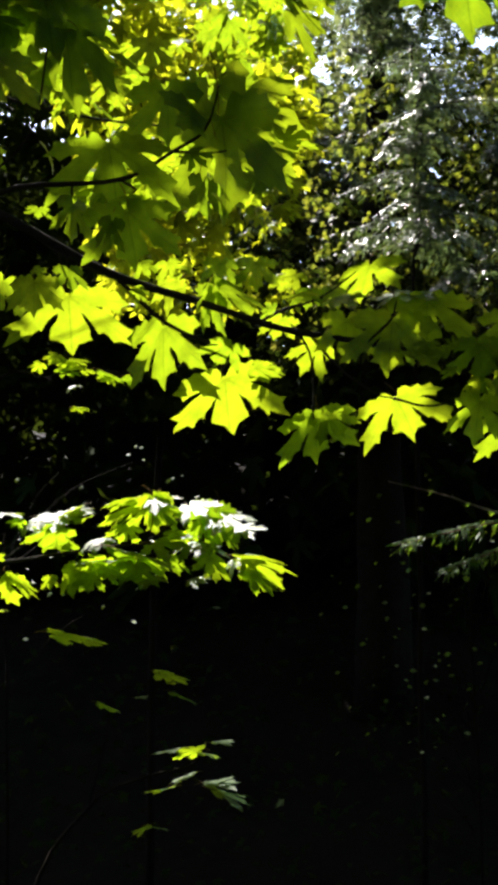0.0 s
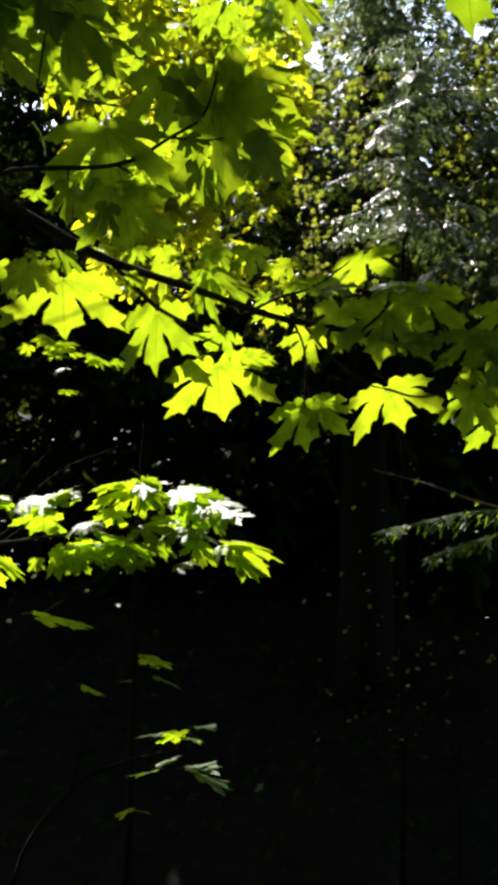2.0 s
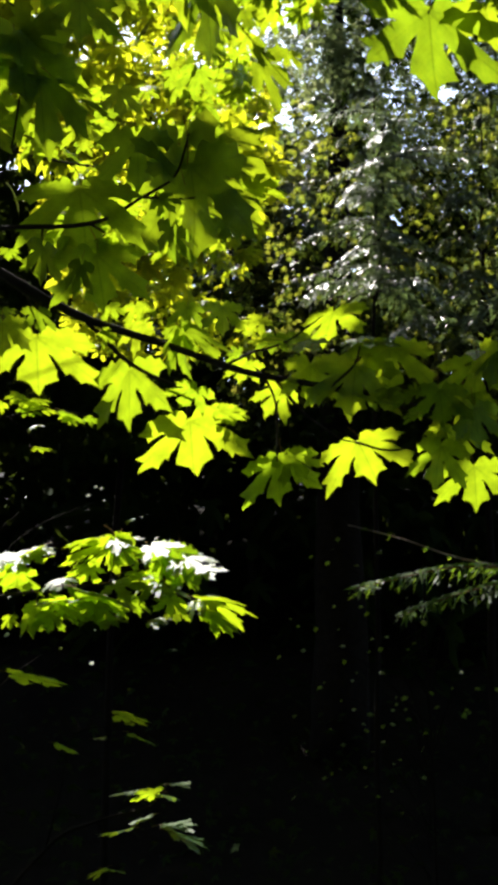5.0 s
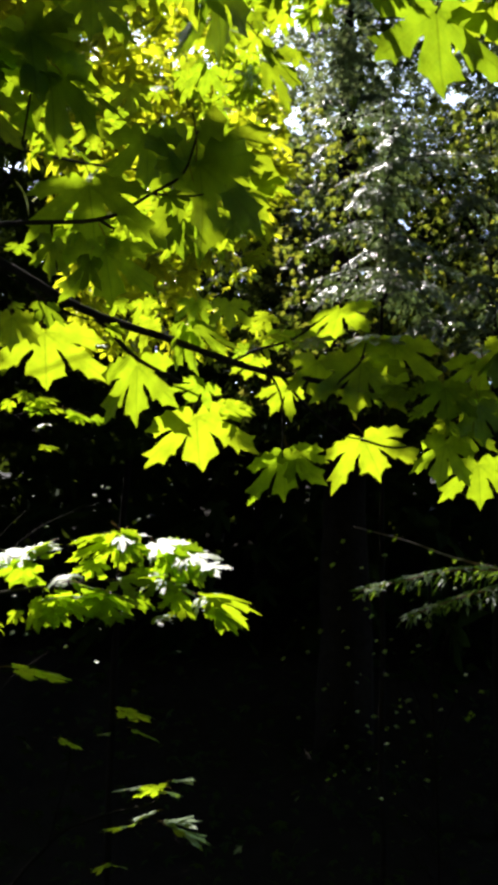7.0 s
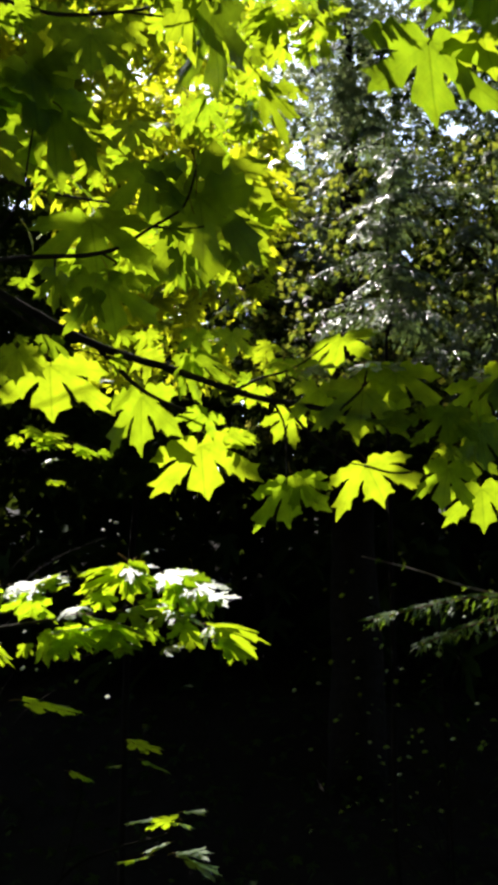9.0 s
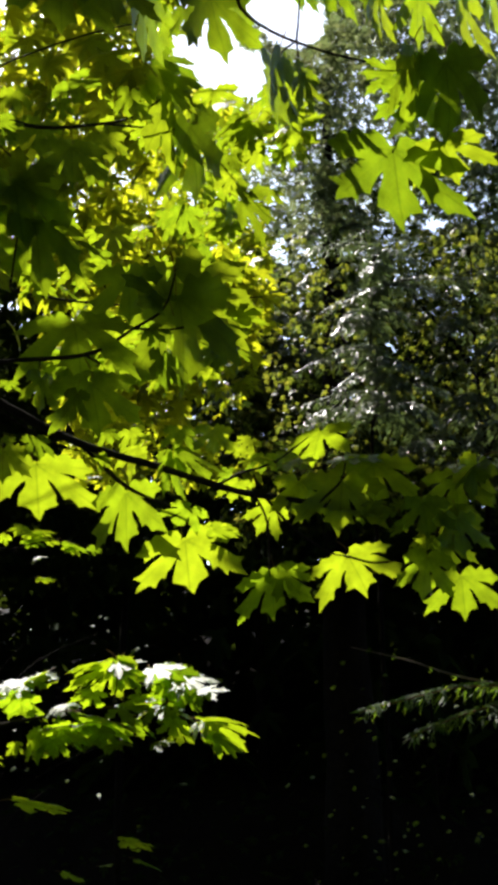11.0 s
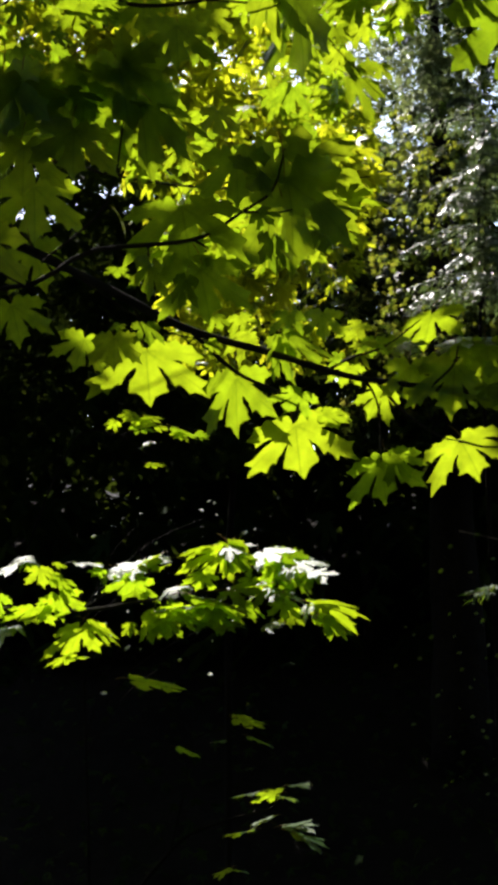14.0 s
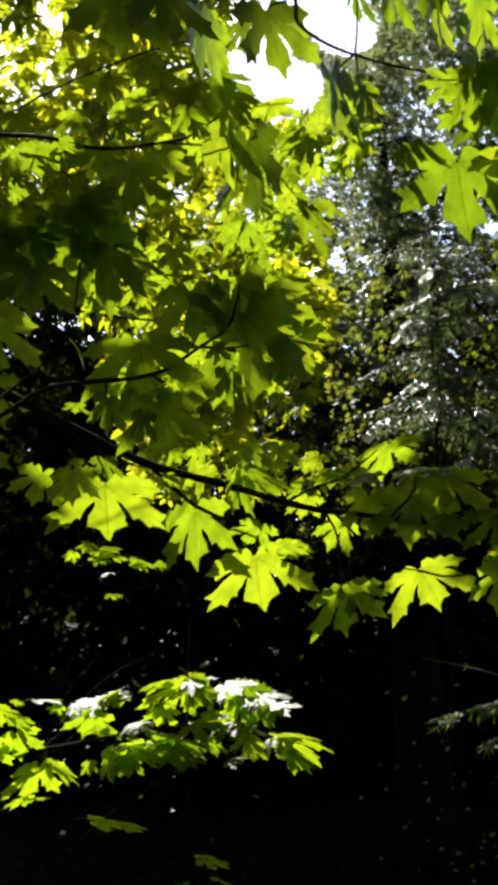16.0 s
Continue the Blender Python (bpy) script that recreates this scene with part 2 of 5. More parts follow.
LEAF = [leaf_mesh("leaf", 11 + i, MAPLE, droop=(0.08, 0.15, 0.10, 0.17, 0.05, 0.12)[i], stalk=0.45) for i in range(6)]
WAXY = [leaf_mesh("leaf", 31 + i, GLOSSY, droop=(0.08, 0.15, 0.10, 0.17, 0.05, 0.12)[i], stalk=0.45) for i in range(6)]

CURLED = [leaf_mesh("leaf", 51 + i, GLOSSY, droop=(0.25, 0.33, 0.28, 0.36, 0.3, 0.22)[i], stalk=0.45) for i in range(6)]


def basis(axis, normal):
    y = Vector(axis).normalized()
    z = (Vector(normal) - y * y.dot(Vector(normal))).normalized()
    x = y.cross(z)
    return Matrix((x, y, z)).transposed()


IN_SUN, IN_SHADE = [], []


def leaf(parent, x, y, z, ax, ay, az, nx, ny, nz, v=0, w=1.0, lit=None, kind=None):
    """One leaf: where its blade begins, the way to its tip, and the way its upper side faces."""
    ob = new("leaf", (kind or LEAF)[v % 6])
    size = math.sqrt(ax * ax + ay * ay + az * az)
    ob.parent = parent
    m = Matrix.Translation((x, y, z)) @ basis((ax, ay, az), (nx, ny, nz)).to_4x4() @ Matrix.Diagonal((size * w, size, size, 1))
    ob.matrix_basis = parent.matrix_world.inverted() @ m
    if lit is not None:
        (IN_SUN if lit else IN_SHADE).append((Vector((x, y, z)) + Vector((ax, ay, az)) * 0.4, size, lit))
    return ob


def tube(bm, pts, r0, r1, sides=7, rng=None, knob=0.0):
    """A tapering, slightly knobbly stem along points."""
    pts = [Vector(p) for p in pts]
    prev = None
    n = len(pts)
    for i, p in enumerate(pts):
        d = (pts[min(i + 1, n - 1)] - pts[max(i - 1, 0)]).normalized()
        u = d.cross(Vector((0.31, 0.2, 0.93)))
        u = u.normalized() if u.length > 1e-4 else Vector((1, 0, 0))
        v = d.cross(u)
        r = r0 + (r1 - r0) * i / (n - 1)
        ring = []
        for q in range(sides):
            a = 2 * math.pi * q / sides
            k = r * (1 + (rng.uniform(-knob, knob) if rng else 0))
            ring.append(bm.verts.new(p + (u * math.cos(a) + v * math.sin(a)) * k))
        if prev:
            for q in range(sides):
                bm.faces.new((prev[q], prev[(q + 1) % sides], ring[(q + 1) % sides], ring[q]))
        else:
            bm.faces.new(ring[::-1])
        prev = ring
    bm.faces.new(prev)


def smooth_path(pts, steps=4):
    """Points along a smooth curve through the given ones."""
    p = [Vector(q) for q in pts]
    p = [p[0] * 2 - p[1]] + p + [p[-1] * 2 - p[-2]]
    out = []
    for i in range(1, len(p) - 2):
        a, b, c, d = p[i - 1:i + 3]
        for k in range(steps):
            s = k / steps
            out.append(0.5 * ((2 * b) + (c - a) * s + (2 * a - 5 * b + 4 * c - d) * s * s + (3 * b - a - 3 * c + d) * s ** 3))
    out.append(p[-2])
    return out


def stem(name, parent, paths, mat=None, seed=1):
    """One branch with its side twigs: rows of a start radius, an end radius and the points."""
    rng = random.Random(seed)
    bm = bmesh.new()
    for r0, r1, pts in paths:
        tube(bm, smooth_path(pts, 5), r0, r1, 7, rng, 0.14)
    ob = link_mesh(name, bm, [mat or BARK])
    if parent:
        ob.parent = parent
        ob.matrix_parent_inverse = parent.matrix_world.inverted()
    bpy.context.view_layer.update()
    return ob

# ---- the near maple, its boughs and hand-sized leaves ----
maple_tree = empty("maple_tree", (-2.3, 2.7, 0), "bigleaf maple with sunlit green leaves on thin dark boughs", "tree")
bough_twigs = []
# long bough that crosses the view
bough_twigs.append((0.0105, 0.0022, [(-2.300, 2.700, 2.900), (-1.400, 2.500, 2.720), (-0.683, 2.150, 2.365), (-0.417, 2.074, 2.219), (-0.271, 2.059, 2.134), (-0.113, 2.068, 2.082), (0.008, 2.075, 2.043), (0.111, 2.078, 2.025), (0.226, 2.111, 2.010), (0.347, 2.164, 1.995), (0.524, 2.268, 1.983)]))
bough_twigs.append((0.004, 0.002, [(-0.248, 2.061, 2.120), (-0.180, 2.092, 2.059), (-0.115, 2.117, 2.030), (-0.082, 2.140, 2.015), (-0.086, 2.167, 1.981)]))
bough_twigs.append((0.003, 0.0012, [(-0.020, 2.073, 2.054), (0.018, 2.099, 2.079), (0.057, 2.146, 2.100), (0.098, 2.191, 2.131), (0.151, 2.233, 2.181)]))
bough_twigs.append((0.003, 0.0012, [(0.055, 2.076, 2.034), (0.103, 2.115, 1.986), (0.164, 2.152, 1.949), (0.197, 2.173, 1.943)]))
bough_twigs.append((0.003, 0.0012, [(0.226, 2.111, 2.010), (0.286, 2.145, 1.992), (0.376, 2.173, 1.948), (0.407, 2.178, 1.919)]))
bough_twigs.append((0.0025, 0.0012, [(-0.357, 2.060, 2.186), (-0.344, 2.107, 2.150), (-0.339, 2.144, 2.111)]))
bough_twigs.append((0.0025, 0.0012, [(0.036, 2.075, 2.041), (0.060, 2.104, 1.994), (0.063, 2.130, 1.903)]))
bough_twigs.append((0.0025, 0.0012, [(0.148, 2.079, 2.020), (0.185, 2.073, 2.054), (0.195, 2.067, 2.086)]))
bough_twigs.append((0.0025, 0.0012, [(0.197, 2.173, 1.943), (0.249, 2.166, 1.929), (0.308, 2.174, 1.938)]))
bough = stem("branch", maple_tree, bough_twigs, seed=2)
leaf(bough, 0.036, 2.065, 2.096, 0.020, 0.033, 0.005, -0.11, -0.08, 0.99, 1, lit=2)
leaf(bough, 0.014, 2.140, 2.133, -0.004, 0.020, -0.013, 0.35, 0.56, 0.76, 0, lit=2)
leaf(bough, 0.098, 2.191, 2.131, 0.006, -0.000, -0.038, -0.64, 0.76, -0.10, 5, lit=2)
leaf(bough, -0.001, 2.069, 2.073, -0.023, -0.008, -0.004, -0.26, 0.35, 0.90, 4, lit=2)
leaf(bough, -0.167, 2.037, 2.141, 0.015, 0.024, -0.023, 0.17, 0.63, 0.76, 2, lit=2)
leaf(bough, -0.209, 2.037, 2.141, 0.014, 0.019, -0.016, 0.23, 0.53, 0.82, 3, lit=2)
leaf(bough, -0.218, 2.044, 2.100, 0.021, 0.012, -0.015, 0.37, 0.42, 0.83, 3, lit=2)
leaf(bough, -0.324, 2.039, 2.132, 0.007, 0.024, -0.032, 0.45, 0.66, 0.59, 1, lit=2)
leaf(bough, -0.379, 2.039, 2.132, 0.019, 0.011, -0.002, -0.02, 0.26, 0.97, 4, lit=2)
leaf(bough, 0.414, 2.048, 2.077, -0.023, 0.013, -0.063, -0.62, 0.70, 0.36, 1, lit=0)
leaf(bough, 0.101, 2.145, 2.105, 0.052, -0.018, 0.011, -0.30, -0.36, 0.88, 1, lit=1.5)
leaf(bough, 0.233, 2.010, 2.004, 0.014, 0.023, -0.015, 0.25, 0.41, 0.88, 2, lit=2)
leaf(bough, 0.204, 2.081, 2.004, 0.048, 0.014, -0.009, 0.20, -0.04, 0.98, 2, lit=1)
leaf(bough, -0.029, 2.037, 2.141, -0.000, 0.009, -0.048, -0.47, 0.87, 0.15, 0, lit=0)
leaf(bough, -0.084, 2.037, 2.141, -0.008, 0.015, -0.041, -0.49, 0.79, 0.38, 3, lit=0)
leaf(bough, -0.031, 2.213, 2.009, 0.028, 0.032, -0.017, 0.23, 0.29, 0.93, 2, lit=0)
leaf(bough, -0.379, 2.042, 2.114, -0.009, 0.026, -0.052, -0.59, 0.68, 0.44, 5, lit=0)
leaf(bough, 0.319, 2.040, 2.010, 0.011, 0.026, -0.059, 0.55, 0.72, 0.42, 0, lit=0)
leaf(bough, 0.377, 2.064, 1.986, 0.008, 0.001, -0.072, -0.55, 0.83, -0.04, 2, lit=0)
leaf(bough, 0.358, 2.120, 1.958, 0.030, 0.034, -0.044, 0.39, 0.58, 0.72, 5, lit=0)
leaf(bough, -0.341, 2.140, 2.115, -0.007, 0.102, -0.079, 0.03, 0.61, 0.79, 0, lit=2)
leaf(bough, -0.185, 2.160, 2.063, -0.007, 0.045, -0.098, -0.78, 0.55, 0.31, 2, lit=2)
leaf(bough, -0.083, 2.170, 1.980, 0.003, 0.092, -0.084, -0.32, 0.65, 0.69, 4, lit=2)
leaf(bough, 0.202, 2.190, 1.948, 0.039, 0.076, -0.046, -0.07, 0.54, 0.84, 3, lit=2)
leaf(bough, 0.068, 2.150, 1.911, 0.000, 0.054, -0.070, -0.45, 0.71, 0.54, 2, lit=1)
leaf(bough, 0.398, 2.180, 1.906, 0.011, 0.041, -0.070, 0.18, 0.84, 0.52, 5, lit=2)
leaf(bough, 0.166, 2.230, 2.185, -0.023, 0.082, -0.036, -0.44, 0.25, 0.86, 1, lit=2)
leaf(bough, -0.090, 2.070, 2.111, 0.067, 0.046, -0.033, 0.36, 0.13, 0.92, 1, lit=2)
leaf(bough, -0.100, 2.090, 2.103, -0.028, 0.005, -0.060, -0.83, 0.37, 0.42, 3, lit=2)
leaf(bough, 0.013, 2.100, 2.064, -0.016, 0.023, -0.032, -0.38, 0.65, 0.66, 0, lit=2)
leaf(bough, 0.059, 2.140, 2.118, -0.009, 0.025, -0.027, -0.34, 0.63, 0.70, 4, lit=2)
leaf(bough, 0.035, 2.100, 2.137, -0.027, 0.022, -0.017, -0.27, 0.36, 0.89, 2, lit=2)
leaf(bough, 0.072, 2.160, 2.034, -0.038, 0.013, -0.048, -0.57, 0.56, 0.60, 1, lit=2)
leaf(bough, 0.245, 2.050, 2.007, -0.029, -0.007, -0.007, -0.28, 0.26, 0.92, 2, lit=2)
leaf(bough, 0.268, 2.050, 1.998, -0.034, 0.007, -0.007, -0.15, 0.20, 0.97, 4, lit=2)
leaf(bough, 0.283, 2.060, 2.009, -0.014, -0.002, 0.013, 0.48, 0.62, 0.62, 0, lit=2)
leaf(bough, 0.281, 2.050, 1.970, -0.025, -0.001, -0.004, -0.14, 0.24, 0.96, 5, lit=2)
leaf(bough, 0.327, 2.080, 1.956, -0.033, 0.002, -0.009, -0.22, 0.44, 0.87, 3, lit=2)
leaf(bough, 0.332, 2.080, 1.956, 0.002, 0.006, -0.023, -0.80, 0.60, 0.09, 1, lit=2)
leaf(bough, 0.370, 2.090, 1.960, 0.026, 0.015, -0.022, 0.51, 0.29, 0.81, 2, lit=2)
leaf(bough, -0.158, 2.120, 2.133, -0.051, 0.002, -0.029, -0.48, 0.25, 0.84, 3, lit=2)
leaf(bough, 0.330, 2.100, 1.928, -0.020, 0.021, -0.071, -0.54, 0.76, 0.37, 1, lit=0)
leaf(bough, 0.189, 2.080, 2.058, -0.010, 0.031, -0.087, -0.15, 0.92, 0.35, 3, lit=0)
leaf(bough, 0.243, 2.070, 2.086, 0.006, 0.067, -0.062, 0.05, 0.68, 0.73, 5, lit=0)
leaf(bough, 0.380, 2.060, 2.058, 0.005, 0.042, -0.059, 0.09, 0.80, 0.59, 2, lit=0)
leaf(bough, 0.115, 2.080, 2.057, -0.003, 0.007, -0.072, -0.48, 0.87, 0.11, 4, lit=0)
leaf(bough, 0.368, 2.100, 2.009, 0.010, 0.037, -0.054, 0.35, 0.74, 0.57, 0, lit=0)
leaf(bough, 0.081, 2.120, 1.913, 0.037, 0.019, -0.039, 0.42, 0.59, 0.69, 0, lit=0)
leaf(bough, 0.207, 2.080, 2.100, 0.066, -0.004, 0.001, -0.04, -0.38, 0.93, 0, lit=1.5)
leaf(bough, 0.200, 2.100, 2.101, -0.046, 0.005, -0.003, -0.11, -0.40, 0.91, 2, lit=1.5)
leaf(bough, 0.419, 2.070, 2.087, -0.077, 0.008, -0.027, -0.34, -0.37, 0.87, 2, lit=1.5)
leaf(bough, -0.070, 2.100, 2.020, -0.034, 0.034, -0.026, -0.14, 0.50, 0.86, 4, lit=0)
leaf(bough, -0.032, 2.120, 1.986, 0.044, 0.010, -0.013, 0.20, 0.35, 0.92, 4, lit=0)
tagged(bough, "sunlit maple bough with large five-lobed leaves")
dark_twigs = []
# shaded bough above it
dark_twigs.append((0.006, 0.0015, [(-2.300, 2.700, 3.100), (-1.300, 2.300, 2.750), (-0.632, 2.003, 2.217), (-0.393, 1.949, 2.237), (-0.233, 1.947, 2.247), (-0.153, 1.940, 2.288), (-0.103, 1.934, 2.321), (-0.081, 1.923, 2.385)]))
dark_twigs.append((0.0025, 0.0012, [(-0.233, 1.947, 2.247), (-0.210, 1.950, 2.233), (-0.215, 1.951, 2.228)]))
dark_twigs.append((0.0025, 0.0012, [(-0.490, 1.981, 2.229), (-0.376, 1.937, 2.307), (-0.344, 1.916, 2.422), (-0.331, 1.895, 2.545)]))
dark_twigs.append((0.0025, 0.0012, [(-0.153, 1.940, 2.288), (-0.099, 1.940, 2.285), (-0.063, 1.940, 2.290)]))
dark_twigs.append((0.002, 0.0012, [(-0.306, 1.948, 2.242), (-0.309, 1.955, 2.202), (-0.316, 1.973, 2.156)]))
dark_twigs.append((0.0025, 0.0012, [(-0.679, 1.921, 2.274), (-0.538, 1.915, 2.192), (-0.486, 1.924, 2.164)]))
dark = stem("branch", maple_tree, dark_twigs, seed=3)
leaf(dark, -0.282, 1.881, 2.448, 0.039, 0.083, -0.015, 0.35, 0.01, 0.94, 1, lit=2)
# two small leaves in front, in place of sun patches on a dark leaf
leaf(dark, -0.023, 1.910, 2.284, 0.039, 0.028, -0.012, 0.19, 0.15, 0.97, 4, lit=2)
leaf(dark, 0.017, 1.909, 2.293, 0.042, -0.019, 0.011, -0.14, 0.24, 0.96, 2, lit=2)
leaf(dark, -0.161, 1.924, 2.378, 0.007, 0.040, -0.078, 0.44, 0.78, 0.45, 5, lit=0)
leaf(dark, -0.251, 1.887, 2.588, 0.001, 0.011, -0.075, -0.44, 0.89, 0.12, 2, lit=0)
# small leaves from here to the next group stand in for sun patches
leaf(dark, -0.322, 1.896, 2.366, 0.007, 0.015, -0.009, 0.57, 0.19, 0.80, 2, lit=2)
leaf(dark, -0.303, 1.944, 2.208, -0.009, 0.007, -0.061, -0.88, 0.44, 0.18, 4)
leaf(dark, -0.356, 1.945, 2.203, -0.007, 0.025, -0.008, -0.03, 0.29, 0.96, 4, lit=2)
leaf(dark, -0.243, 1.929, 2.176, -0.015, 0.015, -0.049, -0.88, 0.31, 0.36, 2)
leaf(dark, -0.106, 1.919, 2.232, 0.001, 0.004, -0.063, -0.87, 0.49, 0.02, 5, lit=2)
leaf(dark, -0.125, 1.931, 2.282, 0.027, 0.020, -0.013, 0.12, 0.42, 0.90, 5, lit=2)
leaf(dark, -0.218, 1.942, 2.216, -0.003, 0.019, -0.011, 0.10, 0.52, 0.85, 5)
leaf(dark, -0.495, 1.879, 2.392, -0.012, 0.035, -0.075, -0.37, 0.82, 0.44, 0, lit=0)
leaf(dark, -0.414, 1.879, 2.416, -0.012, 0.020, -0.081, -0.53, 0.81, 0.27, 1, lit=0)
leaf(dark, -0.393, 1.864, 2.504, -0.017, 0.050, -0.078, -0.33, 0.76, 0.56, 4, lit=0)
leaf(dark, -0.492, 1.860, 2.488, -0.023, 0.053, -0.074, -0.29, 0.73, 0.62, 5, lit=0)
leaf(dark, -0.571, 1.899, 2.262, -0.022, 0.031, -0.093, -0.64, 0.67, 0.38, 5, lit=0)
leaf(dark, -0.421, 1.869, 2.469, 0.054, 0.028, -0.016, 0.19, 0.18, 0.97, 5, lit=2)
leaf(dark, -0.429, 1.859, 2.513, 0.044, 0.025, -0.012, 0.13, 0.22, 0.97, 3, lit=2)
leaf(dark, -0.077, 1.930, 2.338, 0.026, 0.048, -0.156, 0.67, 0.67, 0.32, 1, lit=0)
leaf(dark, -0.059, 1.940, 2.356, 0.123, -0.025, -0.056, 0.45, 0.41, 0.80, 4, lit=0)
leaf(dark, -0.099, 1.930, 2.338, -0.027, -0.018, 0.067, -0.42, 0.91, 0.07, 0, lit=0)
leaf(dark, -0.223, 1.950, 2.200, 0.014, 0.049, -0.080, 0.22, 0.81, 0.54, 2, lit=0)
leaf(dark, -0.246, 1.900, 2.289, 0.004, 0.107, -0.049, 0.03, 0.42, 0.91, 3, lit=0)
leaf(dark, -0.310, 1.890, 2.466, 0.016, 0.050, -0.127, 0.64, 0.69, 0.35, 4, lit=0)
leaf(dark, -0.337, 1.880, 2.518, 0.094, -0.009, -0.046, 0.42, 0.51, 0.75, 5, lit=0)
leaf(dark, -0.584, 2.300, 2.483, -0.003, 0.045, -0.105, -0.01, 0.92, 0.40, 1, lit=0)
leaf(dark, -0.583, 2.300, 2.358, 0.022, 0.036, -0.081, 0.36, 0.81, 0.46, 0, lit=0)
leaf(dark, -0.625, 2.300, 2.248, 0.013, 0.045, -0.069, -0.06, 0.84, 0.54, 3, lit=0)
leaf(dark, -0.483, 2.300, 2.177, -0.027, 0.017, -0.059, -0.40, 0.82, 0.41, 5, lit=0)
leaf(dark, -0.435, 1.880, 2.483, -0.018, 0.102, -0.079, -0.04, 0.61, 0.79, 2, lit=0)
leaf(dark, -0.341, 1.870, 2.521, 0.012, 0.046, -0.103, -0.06, 0.91, 0.40, 4, lit=0)
leaf(dark, -0.525, 1.870, 2.511, -0.001, 0.022, -0.113, 0.47, 0.87, 0.16, 0, lit=0)
tagged(dark, "shaded maple bough with dark green leaves")
high_twigs = []
# twig that hangs over the view
high_twigs.append((0.0042, 0.0012, [(-2.300, 2.700, 3.900), (-1.200, 2.200, 3.600), (-0.300, 1.900, 3.100), (-0.005, 1.628, 2.750), (0.031, 1.648, 2.686), (0.076, 1.659, 2.653), (0.142, 1.668, 2.628), (0.209, 1.675, 2.611), (0.301, 1.639, 2.566), (0.386, 1.604, 2.515)]))
high_twigs.append((0.002, 0.0012, [(0.277, 1.646, 2.576), (0.250, 1.609, 2.487), (0.236, 1.578, 2.411)]))
high_twigs.append((0.002, 0.0012, [(0.015, 1.638, 2.718), (-0.006, 1.639, 2.714), (-0.016, 1.642, 2.704)]))
high_twigs.append((0.002, 0.0012, [(0.113, 1.664, 2.640), (0.117, 1.654, 2.676), (0.119, 1.642, 2.716)]))
high_twigs.append((0.002, 0.0012, [(0.113, 1.664, 2.640), (0.117, 1.675, 2.604)]))
high_twigs.append((0.002, 0.0012, [(0.113, 1.664, 2.640), (0.088, 1.669, 2.621), (0.076, 1.676, 2.597)]))
high = stem("branch", maple_tree, high_twigs, seed=4)
leaf(high, -0.016, 1.642, 2.704, 0.021, 0.034, -0.100, -0.72, 0.69, 0.08, 0, lit=2)
leaf(high, -0.120, 1.725, 2.763, -0.009, 0.027, -0.106, -0.96, 0.23, 0.14, 0, lit=2)
leaf(high, -0.225, 1.579, 2.718, -0.017, 0.038, -0.095, -0.62, 0.68, 0.39, 1)
leaf(high, -0.168, 1.581, 2.718, 0.015, 0.010, -0.097, -0.69, 0.72, -0.03, 4)
leaf(high, 0.236, 1.580, 2.418, 0.006, 0.004, -0.128, -0.42, 0.91, 0.01, 2, lit=2)
leaf(high, 0.075, 1.660, 2.590, -0.007, 0.001, -0.081, -0.95, 0.31, 0.09, 2, lit=1)
leaf(high, 0.115, 1.660, 2.588, 0.004, 0.012, -0.057, -0.87, 0.48, 0.05, 3, lit=0)
leaf(high, 0.302, 1.560, 2.417, 0.033, 0.061, -0.026, 0.09, 0.35, 0.93, 1)
leaf(high, 0.259, 1.560, 2.497, -0.004, 0.009, -0.067, -0.45, 0.88, 0.15, 4, lit=2)
leaf(high, 0.256, 1.472, 2.489, -0.019, 0.041, -0.091, -0.86, 0.37, 0.35, 1, lit=1)
leaf(high, 0.294, 1.456, 2.479, 0.025, 0.054, -0.089, 0.81, 0.38, 0.46, 3, lit=1)
leaf(high, 0.301, 1.680, 2.734, -0.005, 0.037, -0.086, -0.84, 0.48, 0.26, 4, lit=2)
leaf(high, 0.368, 1.680, 2.722, 0.002, 0.031, -0.101, -0.90, 0.42, 0.11, 5, lit=1)
leaf(high, 0.407, 1.670, 2.762, -0.005, 0.033, -0.102, -0.92, 0.35, 0.16, 0, lit=2)
leaf(high, 0.173, 1.670, 2.774, -0.014, 0.027, -0.084, -0.84, 0.46, 0.28, 2, lit=0)
leaf(high, 0.237, 1.670, 2.727, -0.009, 0.029, -0.076, -0.92, 0.31, 0.23, 1, lit=1)
leaf(high, 0.121, 1.670, 2.761, -0.006, 0.018, -0.062, -0.90, 0.39, 0.20, 5, lit=2)
leaf(high, 0.081, 1.544, 2.537, -0.025, 0.023, -0.086, -0.92, 0.21, 0.33, 3, lit=2)
leaf(high, 0.115, 1.544, 2.519, -0.012, 0.016, -0.055, -0.88, 0.36, 0.30, 0, lit=0)
leaf(high, 0.252, 1.660, 2.578, -0.049, 0.006, 0.010, 0.22, 0.13, 0.97, 2, lit=2)
leaf(high, 0.227, 1.680, 2.779, 0.027, 0.024, -0.061, 0.83, 0.29, 0.48, 4, lit=2)
leaf(high, 0.325, 1.680, 2.811, -0.008, 0.025, -0.078, -0.85, 0.46, 0.24, 0, lit=1)
IN_SUN.append((Vector((0.24, 1.585, 2.36)), 0.2, 2))
tagged(high, "drooping maple twig with backlit leaves")
back_twigs = []
